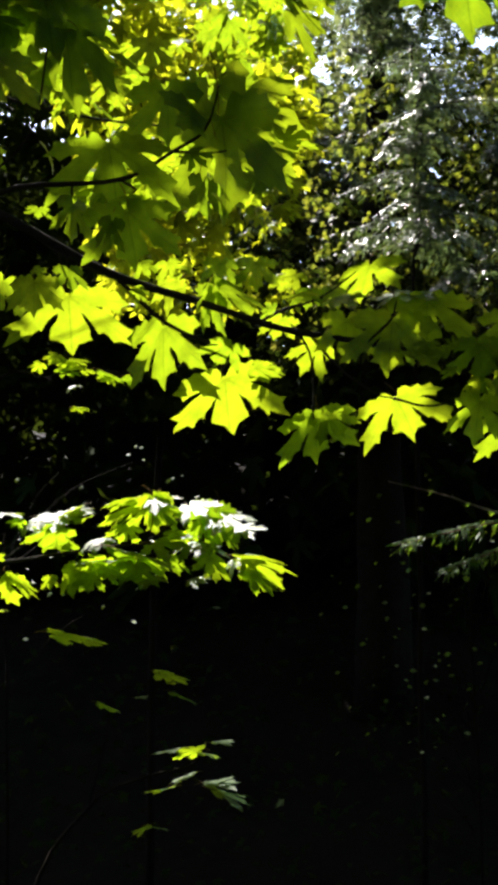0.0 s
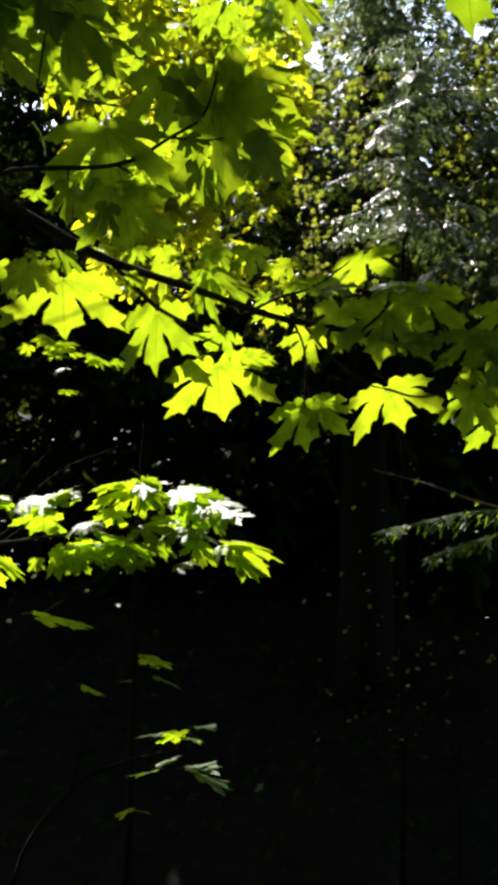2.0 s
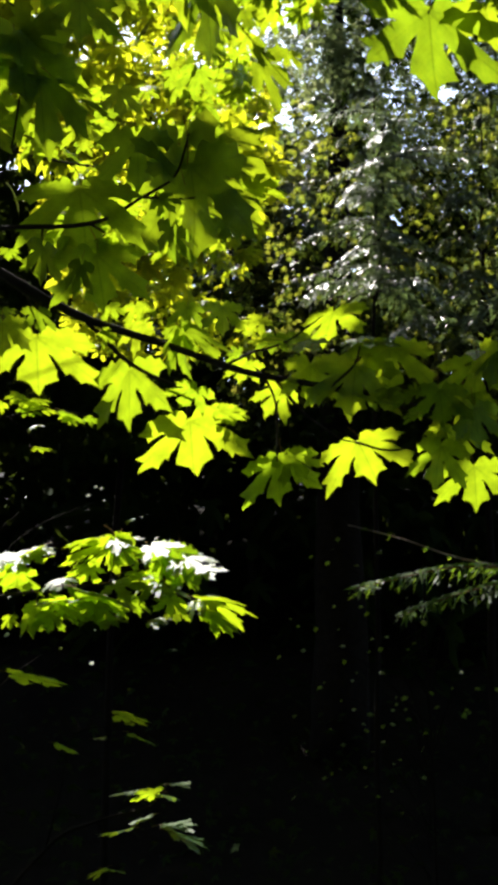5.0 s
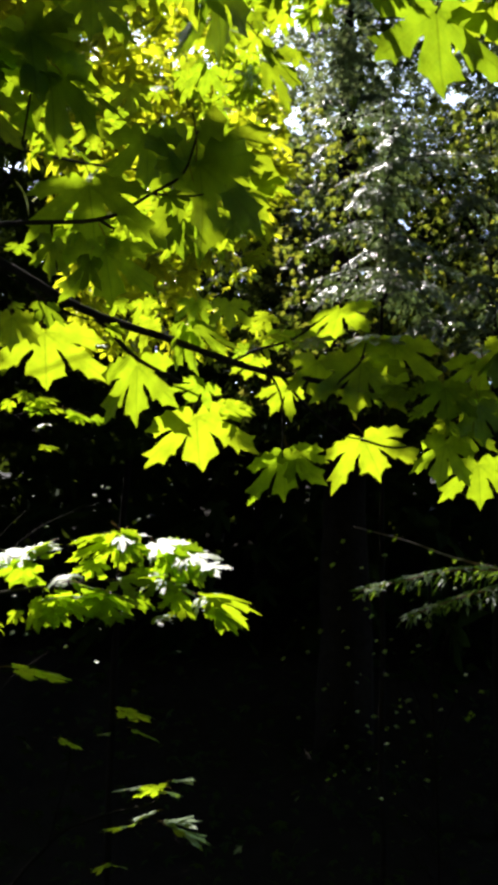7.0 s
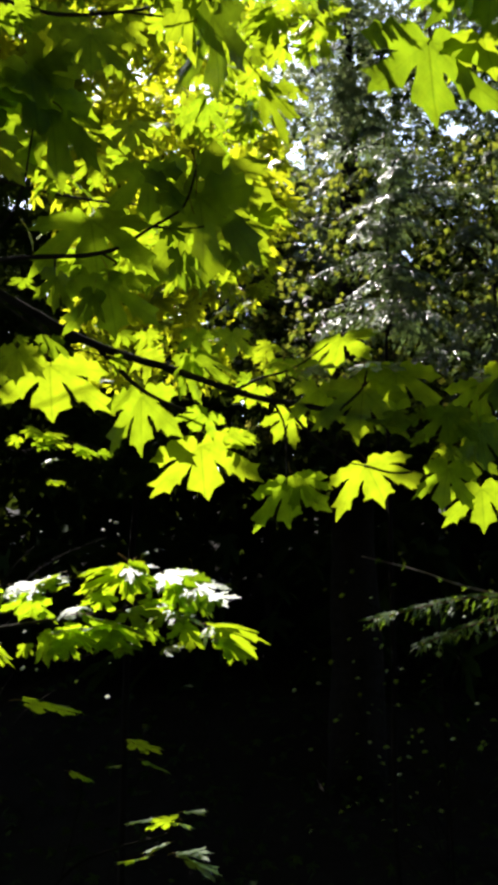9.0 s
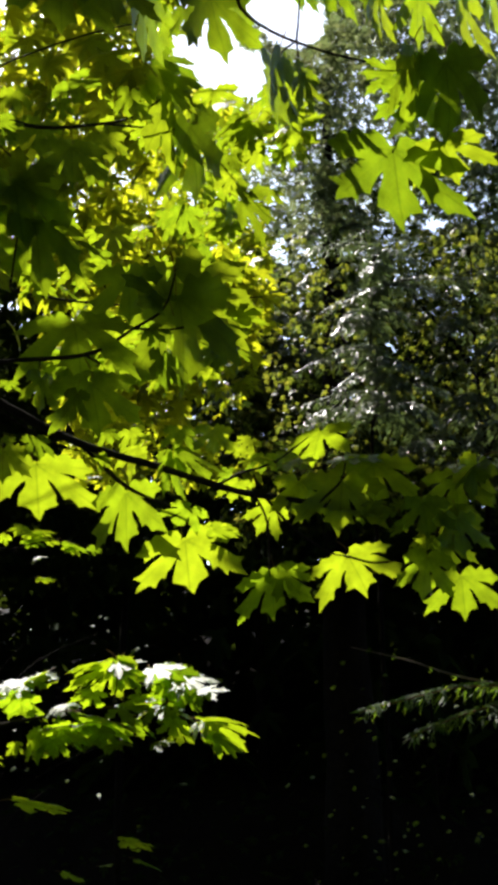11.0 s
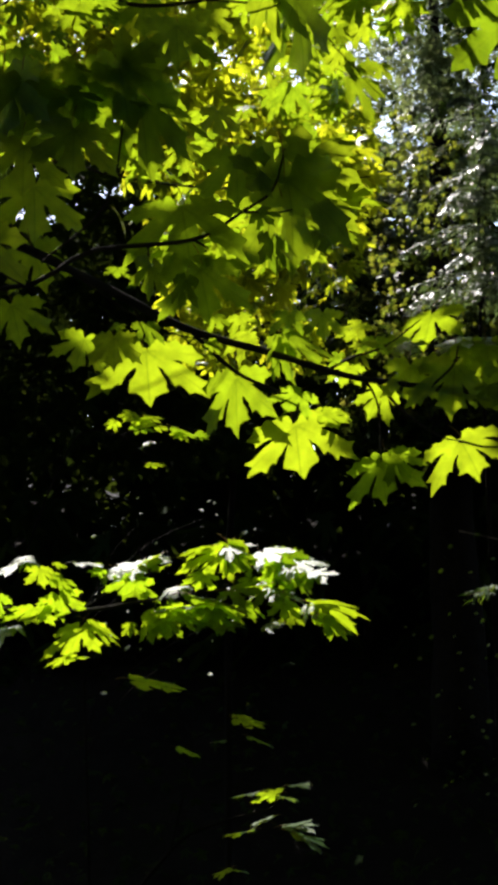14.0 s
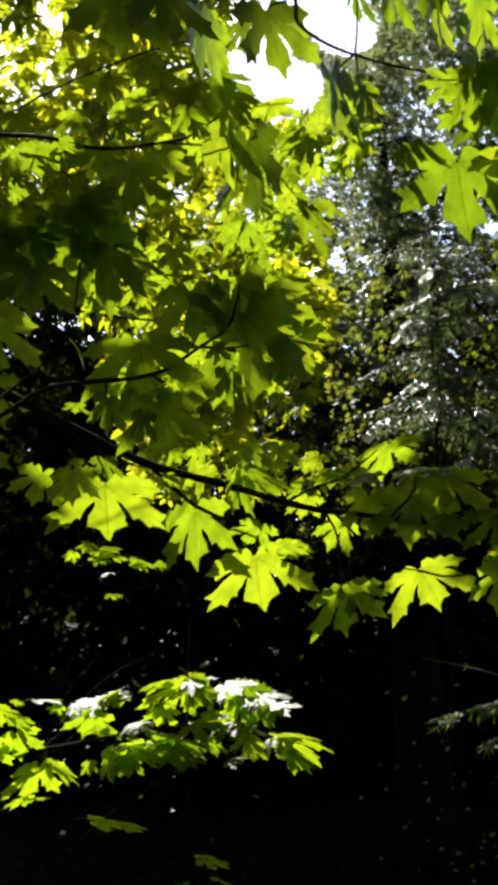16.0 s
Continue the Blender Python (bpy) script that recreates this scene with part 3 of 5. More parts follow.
# bough behind, in full sun
back_twigs.append((0.007, 0.0015, [(-2.300, 2.700, 3.600), (-1.400, 2.900, 3.350), (-0.838, 2.378, 2.952), (-0.511, 2.304, 2.884), (-0.368, 2.272, 2.830), (-0.233, 2.274, 2.837), (-0.177, 2.271, 2.851), (-0.114, 2.262, 2.890)]))
back_twigs.append((0.0025, 0.0012, [(-0.471, 2.308, 2.872), (-0.455, 2.324, 2.819), (-0.411, 2.337, 2.780)]))
back_twigs.append((0.0025, 0.0012, [(-0.233, 2.274, 2.835), (-0.124, 2.326, 2.848), (-0.067, 2.331, 2.836), (0.056, 2.370, 2.713)]))
back = stem("branch", maple_tree, back_twigs, seed=5)
leaf(back, -0.187, 2.258, 2.894, -0.007, 0.021, -0.053, -0.74, 0.59, 0.32, 5, lit=2)
leaf(back, -0.117, 2.251, 2.925, 0.049, 0.029, -0.069, 0.69, 0.35, 0.63, 1, lit=1.5)
leaf(back, -0.481, 2.221, 2.814, 0.004, 0.042, -0.049, 0.42, 0.67, 0.62, 2, lit=1.5)
leaf(back, -0.437, 2.221, 2.819, 0.030, 0.034, -0.026, 0.29, 0.42, 0.86, 0, lit=1.5)
leaf(back, -0.620, 2.326, 2.782, 0.035, 0.025, -0.054, 0.56, 0.54, 0.62, 0, lit=1.5)
leaf(back, -0.494, 2.317, 2.870, 0.008, 0.007, -0.049, -0.82, 0.57, -0.05, 2, lit=1.5)
leaf(back, -0.443, 2.318, 2.880, 0.001, 0.007, -0.048, -0.77, 0.63, 0.07, 3, lit=1.5)
leaf(back, -0.573, 2.319, 2.831, 0.036, 0.036, -0.013, 0.11, 0.25, 0.96, 1, lit=1.5)
leaf(back, -0.546, 2.325, 2.808, 0.012, 0.006, -0.033, -0.80, 0.58, -0.19, 5, lit=1.5)
leaf(back, -0.577, 2.309, 2.883, 0.009, 0.018, -0.024, 0.62, 0.51, 0.60, 4, lit=1.5)
leaf(back, -0.336, 2.319, 2.910, 0.011, 0.024, -0.034, 0.53, 0.60, 0.60, 2, lit=1.5)
leaf(back, -0.238, 2.339, 2.840, 0.007, 0.026, -0.047, 0.44, 0.76, 0.48, 2, lit=1.5)
leaf(back, -0.267, 2.348, 2.785, -0.015, 0.012, -0.045, -0.71, 0.58, 0.39, 0, lit=1.5)
leaf(back, -0.233, 2.376, 2.653, 0.002, 0.016, -0.055, -0.56, 0.80, 0.21, 0, lit=1.5)
leaf(back, -0.303, 2.385, 2.583, -0.000, 0.041, -0.028, -0.05, 0.56, 0.82, 3, lit=1.5)
leaf(back, -0.424, 2.309, 2.932, 0.006, 0.034, -0.038, 0.37, 0.66, 0.66, 3, lit=1.5)
leaf(back, -0.628, 2.310, 2.860, 0.011, 0.028, -0.028, 0.50, 0.51, 0.70, 3, lit=1.5)
leaf(back, -0.450, 2.322, 2.856, -0.011, 0.018, -0.038, -0.65, 0.60, 0.47, 1, lit=1.5)
leaf(back, -0.371, 2.325, 2.865, -0.012, 0.020, -0.068, -0.60, 0.73, 0.33, 1, lit=1.5)
leaf(back, -0.328, 2.337, 2.820, 0.006, 0.026, -0.070, 0.15, 0.92, 0.36, 4, lit=1.5)
leaf(back, -0.413, 2.340, 2.778, 0.002, 0.005, -0.036, -0.90, 0.44, 0.03, 4, lit=1.5)
leaf(back, -0.080, 2.326, 2.672, -0.016, 0.031, -0.041, -0.45, 0.62, 0.64, 3, lit=2)
leaf(back, 0.011, 2.311, 2.735, -0.016, 0.018, -0.037, -0.59, 0.60, 0.54, 2, lit=1.5)
leaf(back, 0.089, 2.321, 2.707, -0.006, 0.005, -0.034, -0.21, 0.96, 0.17, 5, lit=1.5)
leaf(back, -0.069, 2.280, 2.833, 0.023, 0.055, -0.151, 0.86, 0.43, 0.29, 2, lit=2)
leaf(back, -0.125, 2.300, 2.870, -0.039, -0.022, -0.099, -0.79, 0.59, 0.18, 0, lit=2)
leaf(back, 0.032, 2.320, 2.687, 0.071, -0.020, -0.052, 0.62, 0.29, 0.73, 0, lit=2)
leaf(back, -0.124, 2.200, 2.894, 0.075, 0.033, -0.058, 0.54, 0.21, 0.82, 0, lit=0)
leaf(back, -0.123, 2.200, 2.931, 0.082, 0.018, -0.037, 0.41, 0.03, 0.91, 4, lit=0)
leaf(back, 0.027, 2.812, 3.442, -0.001, 0.016, -0.124, -0.90, 0.43, 0.06, 3, lit=2)
leaf(back, -0.165, 2.812, 3.441, -0.035, 0.041, -0.114, -0.90, 0.23, 0.36, 1, lit=2)
leaf(back, -0.074, 2.300, 3.107, 0.005, 0.023, -0.059, 0.76, 0.57, 0.29, 2, lit=2)
tagged(back, "maple bough with bright yellow-green backlit leaves")
low_maple = empty("young_maple", (-1.7, 3.4, 0), "young maple with a low spray of sunlit leaves", "tree")
spray_twigs = []
# low spray in a patch of sun
spray_twigs.append((0.008, 0.002, [(-1.700, 3.400, 1.350), (-1.200, 3.350, 1.660), (-0.902, 3.260, 1.702), (-0.682, 3.234, 1.695), (-0.495, 3.213, 1.720), (-0.326, 3.213, 1.738), (-0.185, 3.216, 1.724), (-0.045, 3.223, 1.685)]))
spray_twigs.append((0.0025, 0.0012, [(-0.467, 3.213, 1.723), (-0.385, 3.228, 1.780), (-0.311, 3.222, 1.841)]))
spray_twigs.append((0.0025, 0.0012, [(-0.682, 3.234, 1.695), (-0.602, 3.258, 1.753), (-0.545, 3.256, 1.781)]))
spray_twigs.append((0.0025, 0.0012, [(-0.326, 3.213, 1.738), (-0.242, 3.208, 1.794), (-0.193, 3.204, 1.829), (-0.136, 3.209, 1.791)]))
spray_twigs.append((0.002, 0.0012, [(-0.312, 3.213, 1.740), (-0.302, 3.217, 1.794), (-0.303, 3.223, 1.830)]))
spray = stem("branch", low_maple, spray_twigs, seed=6)
leaf(spray, -0.568, 3.306, 1.777, 0.026, 0.057, -0.060, 0.45, 0.54, 0.71, 4, lit=2, kind=WAXY)
# narrow leaves turned to mirror the sun, standing for white sheen on top
leaf(spray, -0.207, 3.161, 1.831, 0.041, -0.100, -0.027, -0.30, -0.36, 0.88, 0, w=0.6, lit=2, kind=WAXY)
leaf(spray, -0.132, 3.165, 1.805, 0.041, -0.103, -0.029, -0.30, -0.36, 0.88, 1, w=0.6, lit=2, kind=WAXY)
leaf(spray, -0.293, 3.174, 1.738, 0.092, -0.077, -0.000, -0.30, -0.36, 0.88, 2, w=0.6, lit=2, kind=WAXY)
leaf(spray, -0.071, 3.180, 1.700, 0.023, -0.065, -0.019, -0.30, -0.36, 0.88, 3, w=0.6, lit=2, kind=WAXY)
leaf(spray, -0.312, 3.186, 1.653, 0.031, -0.048, -0.009, -0.30, -0.36, 0.88, 4, w=0.6, lit=2, kind=WAXY)
leaf(spray, -0.204, 3.187, 1.650, 0.039, -0.032, 0.000, -0.30, -0.36, 0.88, 5, w=0.6, lit=2, kind=WAXY)
leaf(spray, -0.573, 3.165, 1.803, 0.057, -0.064, -0.007, -0.30, -0.36, 0.88, 1, w=0.6, lit=2, kind=WAXY)
leaf(spray, -0.293, 3.160, 1.843, 0.048, -0.066, -0.011, -0.30, -0.36, 0.88, 2, w=0.6, lit=2, kind=WAXY)
leaf(spray, -0.186, 3.175, 1.733, 0.030, -0.052, -0.011, -0.30, -0.36, 0.88, 5, w=0.6, lit=2, kind=WAXY)
leaf(spray, -0.192, 3.214, 1.745, -0.073, -0.010, -0.014, -0.15, -0.25, 0.96, 2, lit=2, kind=CURLED)
leaf(spray, -0.171, 3.216, 1.727, 0.020, -0.045, -0.012, -0.30, -0.36, 0.88, 3, lit=2, kind=CURLED)
leaf(spray, -0.094, 3.220, 1.703, 0.018, -0.046, -0.013, -0.30, -0.36, 0.88, 4, lit=2, kind=CURLED)
leaf(spray, -0.305, 3.223, 1.651, 0.017, -0.033, -0.008, -0.30, -0.36, 0.88, 5, lit=2, kind=CURLED)
leaf(spray, -0.192, 3.224, 1.654, 0.015, -0.027, -0.006, -0.30, -0.36, 0.88, 0, lit=2, kind=CURLED)
leaf(spray, -0.382, 3.205, 1.800, -0.022, 0.024, -0.019, -0.69, -0.06, 0.73, 1, lit=2, kind=WAXY)
leaf(spray, -0.361, 3.208, 1.779, -0.029, 0.032, -0.036, -0.27, 0.59, 0.76, 2, lit=2, kind=WAXY)
leaf(spray, -0.431, 3.210, 1.751, -0.011, -0.056, -0.017, -0.15, -0.25, 0.96, 3, lit=2, kind=CURLED)
leaf(spray, -0.417, 3.216, 1.702, -0.041, 0.036, -0.028, -0.14, 0.50, 0.86, 4, lit=2, kind=WAXY)
leaf(spray, -0.340, 3.217, 1.703, 0.020, 0.057, -0.045, 0.25, 0.55, 0.80, 5, lit=0, kind=WAXY)
leaf(spray, -0.347, 3.220, 1.675, 0.001, -0.048, -0.020, -0.30, -0.36, 0.88, 0, lit=2, kind=CURLED)
leaf(spray, -0.256, 3.218, 1.706, 0.025, 0.037, -0.043, 0.47, 0.51, 0.72, 1, lit=2, kind=WAXY)
leaf(spray, -0.143, 3.221, 1.685, -0.006, 0.006, -0.044, -0.55, 0.82, 0.19, 2, lit=0, kind=WAXY)
leaf(spray, -0.396, 3.219, 1.682, -0.008, 0.009, -0.040, -0.59, 0.75, 0.29, 3, lit=0, kind=WAXY)
leaf(spray, -0.452, 3.220, 1.665, -0.009, 0.004, -0.048, -0.57, 0.80, 0.18, 4, lit=2, kind=WAXY)
leaf(spray, -0.242, 3.211, 1.766, -0.012, 0.023, -0.036, -0.30, 0.76, 0.58, 5, lit=2, kind=WAXY)
leaf(spray, -0.185, 3.209, 1.787, -0.008, 0.010, -0.050, -0.60, 0.76, 0.25, 0, lit=2, kind=WAXY)
leaf(spray, -0.737, 3.178, 1.774, 0.056, 0.014, -0.039, 0.43, 0.44, 0.79, 4, lit=2, kind=WAXY)
leaf(spray, -0.502, 3.215, 1.662, -0.004, 0.007, -0.054, -0.92, 0.37, 0.10, 2, lit=2, kind=WAXY)
leaf(spray, -0.493, 3.220, 1.642, 0.031, 0.013, -0.017, 0.36, 0.28, 0.89, 2, lit=2, kind=WAXY)
leaf(spray, -0.553, 3.213, 1.657, 0.000, 0.003, -0.034, -0.80, 0.59, 0.04, 4, lit=2, kind=WAXY)
leaf(spray, -0.483, 3.185, 1.824, -0.070, -0.022, -0.034, -0.42, -0.06, 0.91, 4, lit=2, kind=WAXY)
leaf(spray, -0.501, 3.184, 1.821, 0.025, -0.045, -0.010, -0.30, -0.36, 0.88, 5, lit=2, kind=CURLED)
leaf(spray, -0.459, 3.190, 1.804, -0.039, 0.014, -0.011, -0.30, -0.08, 0.95, 0, lit=2, kind=WAXY)
leaf(spray, -0.677, 3.174, 1.814, 0.069, 0.021, 0.003, -0.01, -0.11, 0.99, 1, lit=2, kind=WAXY)
leaf(spray, -0.816, 3.162, 1.831, 0.002, -0.037, -0.009, -0.15, -0.25, 0.96, 2, lit=2, kind=CURLED)
leaf(spray, -0.810, 3.164, 1.821, 0.021, -0.030, -0.005, -0.15, -0.25, 0.96, 3, lit=2, kind=CURLED)
leaf(spray, -0.733, 3.171, 1.813, 0.020, 0.015, -0.013, 0.33, 0.34, 0.88, 4, lit=2, kind=WAXY)
leaf(spray, -0.621, 3.181, 1.796, -0.028, 0.010, -0.015, -0.32, 0.39, 0.86, 5, lit=2, kind=WAXY)
leaf(spray, -0.601, 3.185, 1.782, 0.016, -0.030, -0.007, -0.30, -0.36, 0.88, 0, lit=2, kind=CURLED)
leaf(spray, -0.775, 3.171, 1.800, 0.008, 0.042, -0.045, 0.26, 0.69, 0.68, 1, lit=0, kind=WAXY)
leaf(spray, -0.793, 3.188, 1.704, -0.040, 0.064, -0.038, -0.23, 0.38, 0.89, 2, lit=0, kind=WAXY)
leaf(spray, -0.851, 3.194, 1.657, 0.011, -0.036, -0.008, -0.15, -0.25, 0.96, 3, lit=2, kind=CURLED)
leaf(spray, -0.716, 3.217, 1.580, -0.042, 0.023, -0.027, -0.47, 0.14, 0.87, 4, lit=2, kind=WAXY)
leaf(spray, -0.699, 3.219, 1.577, 0.048, 0.016, 0.006, -0.14, 0.06, 0.99, 5, lit=0, kind=WAXY)
leaf(spray, -0.890, 3.176, 1.734, -0.050, 0.028, -0.045, -0.38, 0.54, 0.75, 0, lit=2, kind=WAXY)
leaf(spray, -0.945, 3.165, 1.776, -0.061, 0.024, -0.034, -0.26, 0.49, 0.83, 1, lit=2, kind=WAXY)
leaf(spray, -0.144, 3.200, 1.825, 0.003, 0.038, -0.101, 0.63, 0.72, 0.29, 0, lit=2, kind=WAXY)
leaf(spray, -0.081, 3.200, 1.702, 0.137, -0.002, -0.019, 0.14, 0.22, 0.97, 3, lit=2, kind=WAXY)
leaf(spray, -0.063, 3.200, 1.665, 0.062, 0.021, -0.050, 0.52, 0.32, 0.79, 2, lit=2, kind=WAXY)
leaf(spray, -0.298, 3.200, 1.848, 0.055, 0.039, -0.078, 0.56, 0.52, 0.65, 4, lit=2, kind=WAXY)
leaf(spray, -0.312, 3.210, 1.841, -0.073, 0.060, -0.072, -0.46, 0.40, 0.79, 0, lit=2, kind=WAXY)
leaf(spray, -0.355, 3.210, 1.848, -0.078, -0.004, -0.016, -0.20, 0.03, 0.98, 2, lit=2, kind=WAXY)
leaf(spray, -0.285, 3.210, 1.852, 0.011, -0.016, 0.016, -0.48, 0.45, 0.75, 2, lit=2, kind=WAXY)
leaf(spray, -0.388, 3.180, 1.700, -0.125, -0.003, -0.004, -0.03, 0.01, 1.00, 1, lit=2, kind=WAXY)
leaf(spray, -0.484, 3.180, 1.685, -0.020, 0.017, -0.077, -0.86, 0.40, 0.31, 3, lit=2, kind=WAXY)
leaf(spray, -0.367, 3.170, 1.718, 0.153, 0.016, -0.033, 0.20, 0.10, 0.97, 0, lit=2, kind=WAXY)
leaf(spray, -0.420, 3.170, 1.679, 0.067, 0.017, -0.030, 0.32, 0.31, 0.90, 0, lit=2, kind=WAXY)
leaf(spray, -0.539, 3.200, 1.774, -0.039, 0.039, -0.053, -0.37, 0.60, 0.71, 4, lit=2, kind=WAXY)
leaf(spray, -0.159, 3.160, 1.703, 0.003, 0.028, -0.043, 0.27, 0.80, 0.54, 5, lit=0, kind=WAXY)
leaf(spray, -0.338, 3.170, 1.687, 0.016, 0.034, -0.056, 0.46, 0.70, 0.55, 5, lit=0, kind=WAXY)
leaf(spray, -0.454, 3.170, 1.665, -0.006, 0.029, -0.035, -0.24, 0.72, 0.65, 1, lit=0, kind=WAXY)
leaf(spray, -0.510, 3.190, 1.795, -0.078, 0.038, 0.018, -0.31, -0.40, 0.86, 3, w=0.76, lit=2, kind=WAXY)
leaf(spray, -0.504, 3.190, 1.809, 0.059, -0.021, 0.012, -0.31, -0.40, 0.86, 3, w=0.89, lit=2, kind=WAXY)
leaf(spray, -0.673, 3.180, 1.652, -0.049, 0.060, -0.077, -0.55, 0.45, 0.70, 1, lit=2, kind=WAXY)
leaf(spray, -0.644, 3.190, 1.658, 0.072, 0.017, -0.051, 0.50, 0.31, 0.81, 4, lit=2, kind=WAXY)
leaf(spray, -0.731, 3.190, 1.733, 0.006, 0.050, -0.062, -0.34, 0.75, 0.56, 0, lit=2, kind=WAXY)
leaf(spray, -0.839, 3.180, 1.808, -0.062, 0.026, -0.004, -0.31, -0.40, 0.86, 0, w=1.00, lit=2, kind=WAXY)
leaf(spray, -0.864, 3.180, 1.648, -0.044, -0.024, -0.040, -0.31, -0.40, 0.86, 2, w=1.00, lit=2, kind=WAXY)
leaf(spray, -0.163, 3.185, 1.807, 0.023, 0.052, -0.086, 0.63, 0.58, 0.52, 1, lit=2, kind=WAXY)
leaf(spray, -0.292, 3.185, 1.847, 0.058, 0.033, -0.076, 0.62, 0.43, 0.65, 4, lit=2, kind=WAXY)
leaf(spray, -0.054, 3.185, 1.671, 0.057, 0.031, -0.054, 0.56, 0.32, 0.77, 1, lit=1, kind=WAXY)
leaf(spray, -0.088, 3.165, 1.774, 0.038, -0.080, -0.024, -0.30, -0.36, 0.88, 4, w=0.55, lit=2, kind=WAXY)
tagged(spray, "sunlit low maple spray, glossy on top")
sapling = empty("maple_sapling", (-0.7, 3.43, 0), "shaded maple sapling with a few lit leaves", "tree")
twig_twigs = []
# dim leaves near the ground
twig_twigs.append((0.007, 0.002, [(-0.702, 3.432, 0.083), (-0.624, 3.393, 0.824), (-0.477, 3.401, 1.076), (-0.342, 3.354, 1.154), (-0.213, 3.352, 1.189), (-0.192, 3.347, 1.228)]))
twig_twigs.append((0.003, 0.0015, [(-0.477, 3.401, 1.076), (-0.434, 3.381, 1.249), (-0.405, 3.368, 1.365), (-0.257, 3.327, 1.397)]))
twig_twigs.append((0.0025, 0.0015, [(-0.405, 3.368, 1.365), (-0.478, 3.358, 1.452), (-0.493, 3.351, 1.506)]))
twig_twigs.append((0.0025, 0.0015, [(-0.342, 3.354, 1.154), (-0.328, 3.357, 1.125), (-0.310, 3.359, 1.108)]))
twig_twigs.append((0.0025, 0.0015, [(-0.256, 3.352, 1.182), (-0.184, 3.357, 1.140), (-0.133, 3.363, 1.100)]))
twig = stem("branch", sapling, twig_twigs, mat=SHADE_BARK, seed=7)
leaf(twig, -0.440, 3.323, 1.341, 0.055, 0.007, -0.020, 0.29, 0.31, 0.91, 4, lit=0)
leaf(twig, -0.316, 3.354, 1.038, 0.048, 0.012, -0.008, 0.10, 0.25, 0.96, 4, lit=0)
leaf(twig, -0.323, 3.354, 1.038, -0.045, -0.001, -0.022, -0.44, 0.25, 0.86, 4, lit=0)
leaf(twig, -0.351, 3.354, 1.356, 0.034, 0.000, 0.005, -0.15, 0.04, 0.99, 4, lit=2)
leaf(twig, -0.196, 3.346, 1.227, -0.063, -0.023, 0.002, -0.13, 0.42, 0.90, 0, lit=2)
leaf(twig, -0.154, 3.330, 1.248, 0.057, 0.000, 0.004, -0.08, 0.04, 1.00, 4, lit=2)
leaf(twig, -0.192, 3.360, 1.218, 0.058, 0.002, -0.004, 0.06, 0.13, 0.99, 5, lit=1)
leaf(twig, -0.168, 3.350, 1.145, 0.083, 0.005, 0.007, -0.08, 0.00, 1.00, 4, lit=2)
leaf(twig, -0.145, 3.340, 1.126, 0.088, -0.004, -0.030, 0.25, -0.04, 0.96, 4, w=0.7, lit=1)
leaf(twig, -0.270, 3.350, 1.134, -0.074, 0.011, -0.015, -0.18, 0.11, 0.98, 4, lit=2)
leaf(twig, -0.211, 3.350, 1.167, -0.059, 0.012, -0.018, -0.29, -0.00, 0.96, 2, lit=1)
leaf(twig, -0.284, 3.330, 1.414, 0.064, 0.029, -0.024, 0.18, 0.36, 0.91, 4, lit=0)
leaf(twig, -0.281, 3.330, 1.421, -0.030, -0.006, 0.007, 0.16, 0.27, 0.95, 0, lit=2)
leaf(twig, -0.255, 3.330, 1.367, 0.057, 0.017, -0.024, 0.33, 0.19, 0.92, 4, lit=1)
leaf(twig, -0.544, 3.300, 1.515, 0.131, 0.000, -0.017, 0.12, 0.24, 0.96, 4, lit=0)
leaf(twig, -0.254, 3.340, 1.228, -0.066, 0.004, -0.010, -0.15, 0.01, 0.99, 4, lit=1)
tagged(twig, "dim maple twig close to the ground")
shrub = empty("leafy_shrub", (-1.6, 5.4, -0.75), "shrub with small leaves catching sun", "shrub")
mid_twigs = []
# small leaves behind the bough
mid_twigs.append((0.006, 0.002, [(-1.600, 5.400, -0.900), (-1.500, 5.400, 1.400), (-1.167, 5.238, 2.415), (-0.934, 5.226, 2.484), (-0.748, 5.220, 2.518), (-0.561, 5.226, 2.484)]))
mid_twigs.append((0.004, 0.002, [(-0.934, 5.226, 2.484), (-0.841, 5.238, 2.415), (-0.771, 5.246, 2.369)]))
mid = stem("branch", shrub, mid_twigs, mat=SHADE_BARK, seed=9)
leaf(mid, -0.841, 5.215, 2.548, -0.048, 0.044, -0.020, -0.07, 0.35, 0.93, 4, lit=2, kind=WAXY)
leaf(mid, -0.829, 5.213, 2.557, 0.064, 0.040, -0.011, 0.08, 0.14, 0.99, 5, lit=2, kind=WAXY)
leaf(mid, -0.806, 5.219, 2.525, 0.083, 0.041, -0.016, 0.16, 0.07, 0.99, 0, lit=2, kind=WAXY)
leaf(mid, -0.701, 5.222, 2.507, 0.093, 0.033, -0.036, 0.33, 0.08, 0.94, 1, lit=2, kind=WAXY)
leaf(mid, -0.864, 5.220, 2.518, 0.039, 0.052, -0.020, 0.18, 0.24, 0.95, 2, lit=2, kind=WAXY)
leaf(mid, -0.887, 5.210, 2.575, -0.041, 0.027, -0.029, -0.24, 0.52, 0.82, 3, lit=1, kind=WAXY)
leaf(mid, -0.678, 5.226, 2.484, -0.039, 0.025, -0.013, -0.14, 0.27, 0.95, 4, lit=1, kind=WAXY)
leaf(mid, -0.817, 5.247, 2.364, 0.060, 0.027, -0.005, 0.04, 0.07, 1.00, 5, lit=2, kind=WAXY)
leaf(mid, -0.829, 5.232, 2.449, 0.017, -0.039, -0.010, -0.30, -0.36, 0.88, 0, lit=2, kind=CURLED)
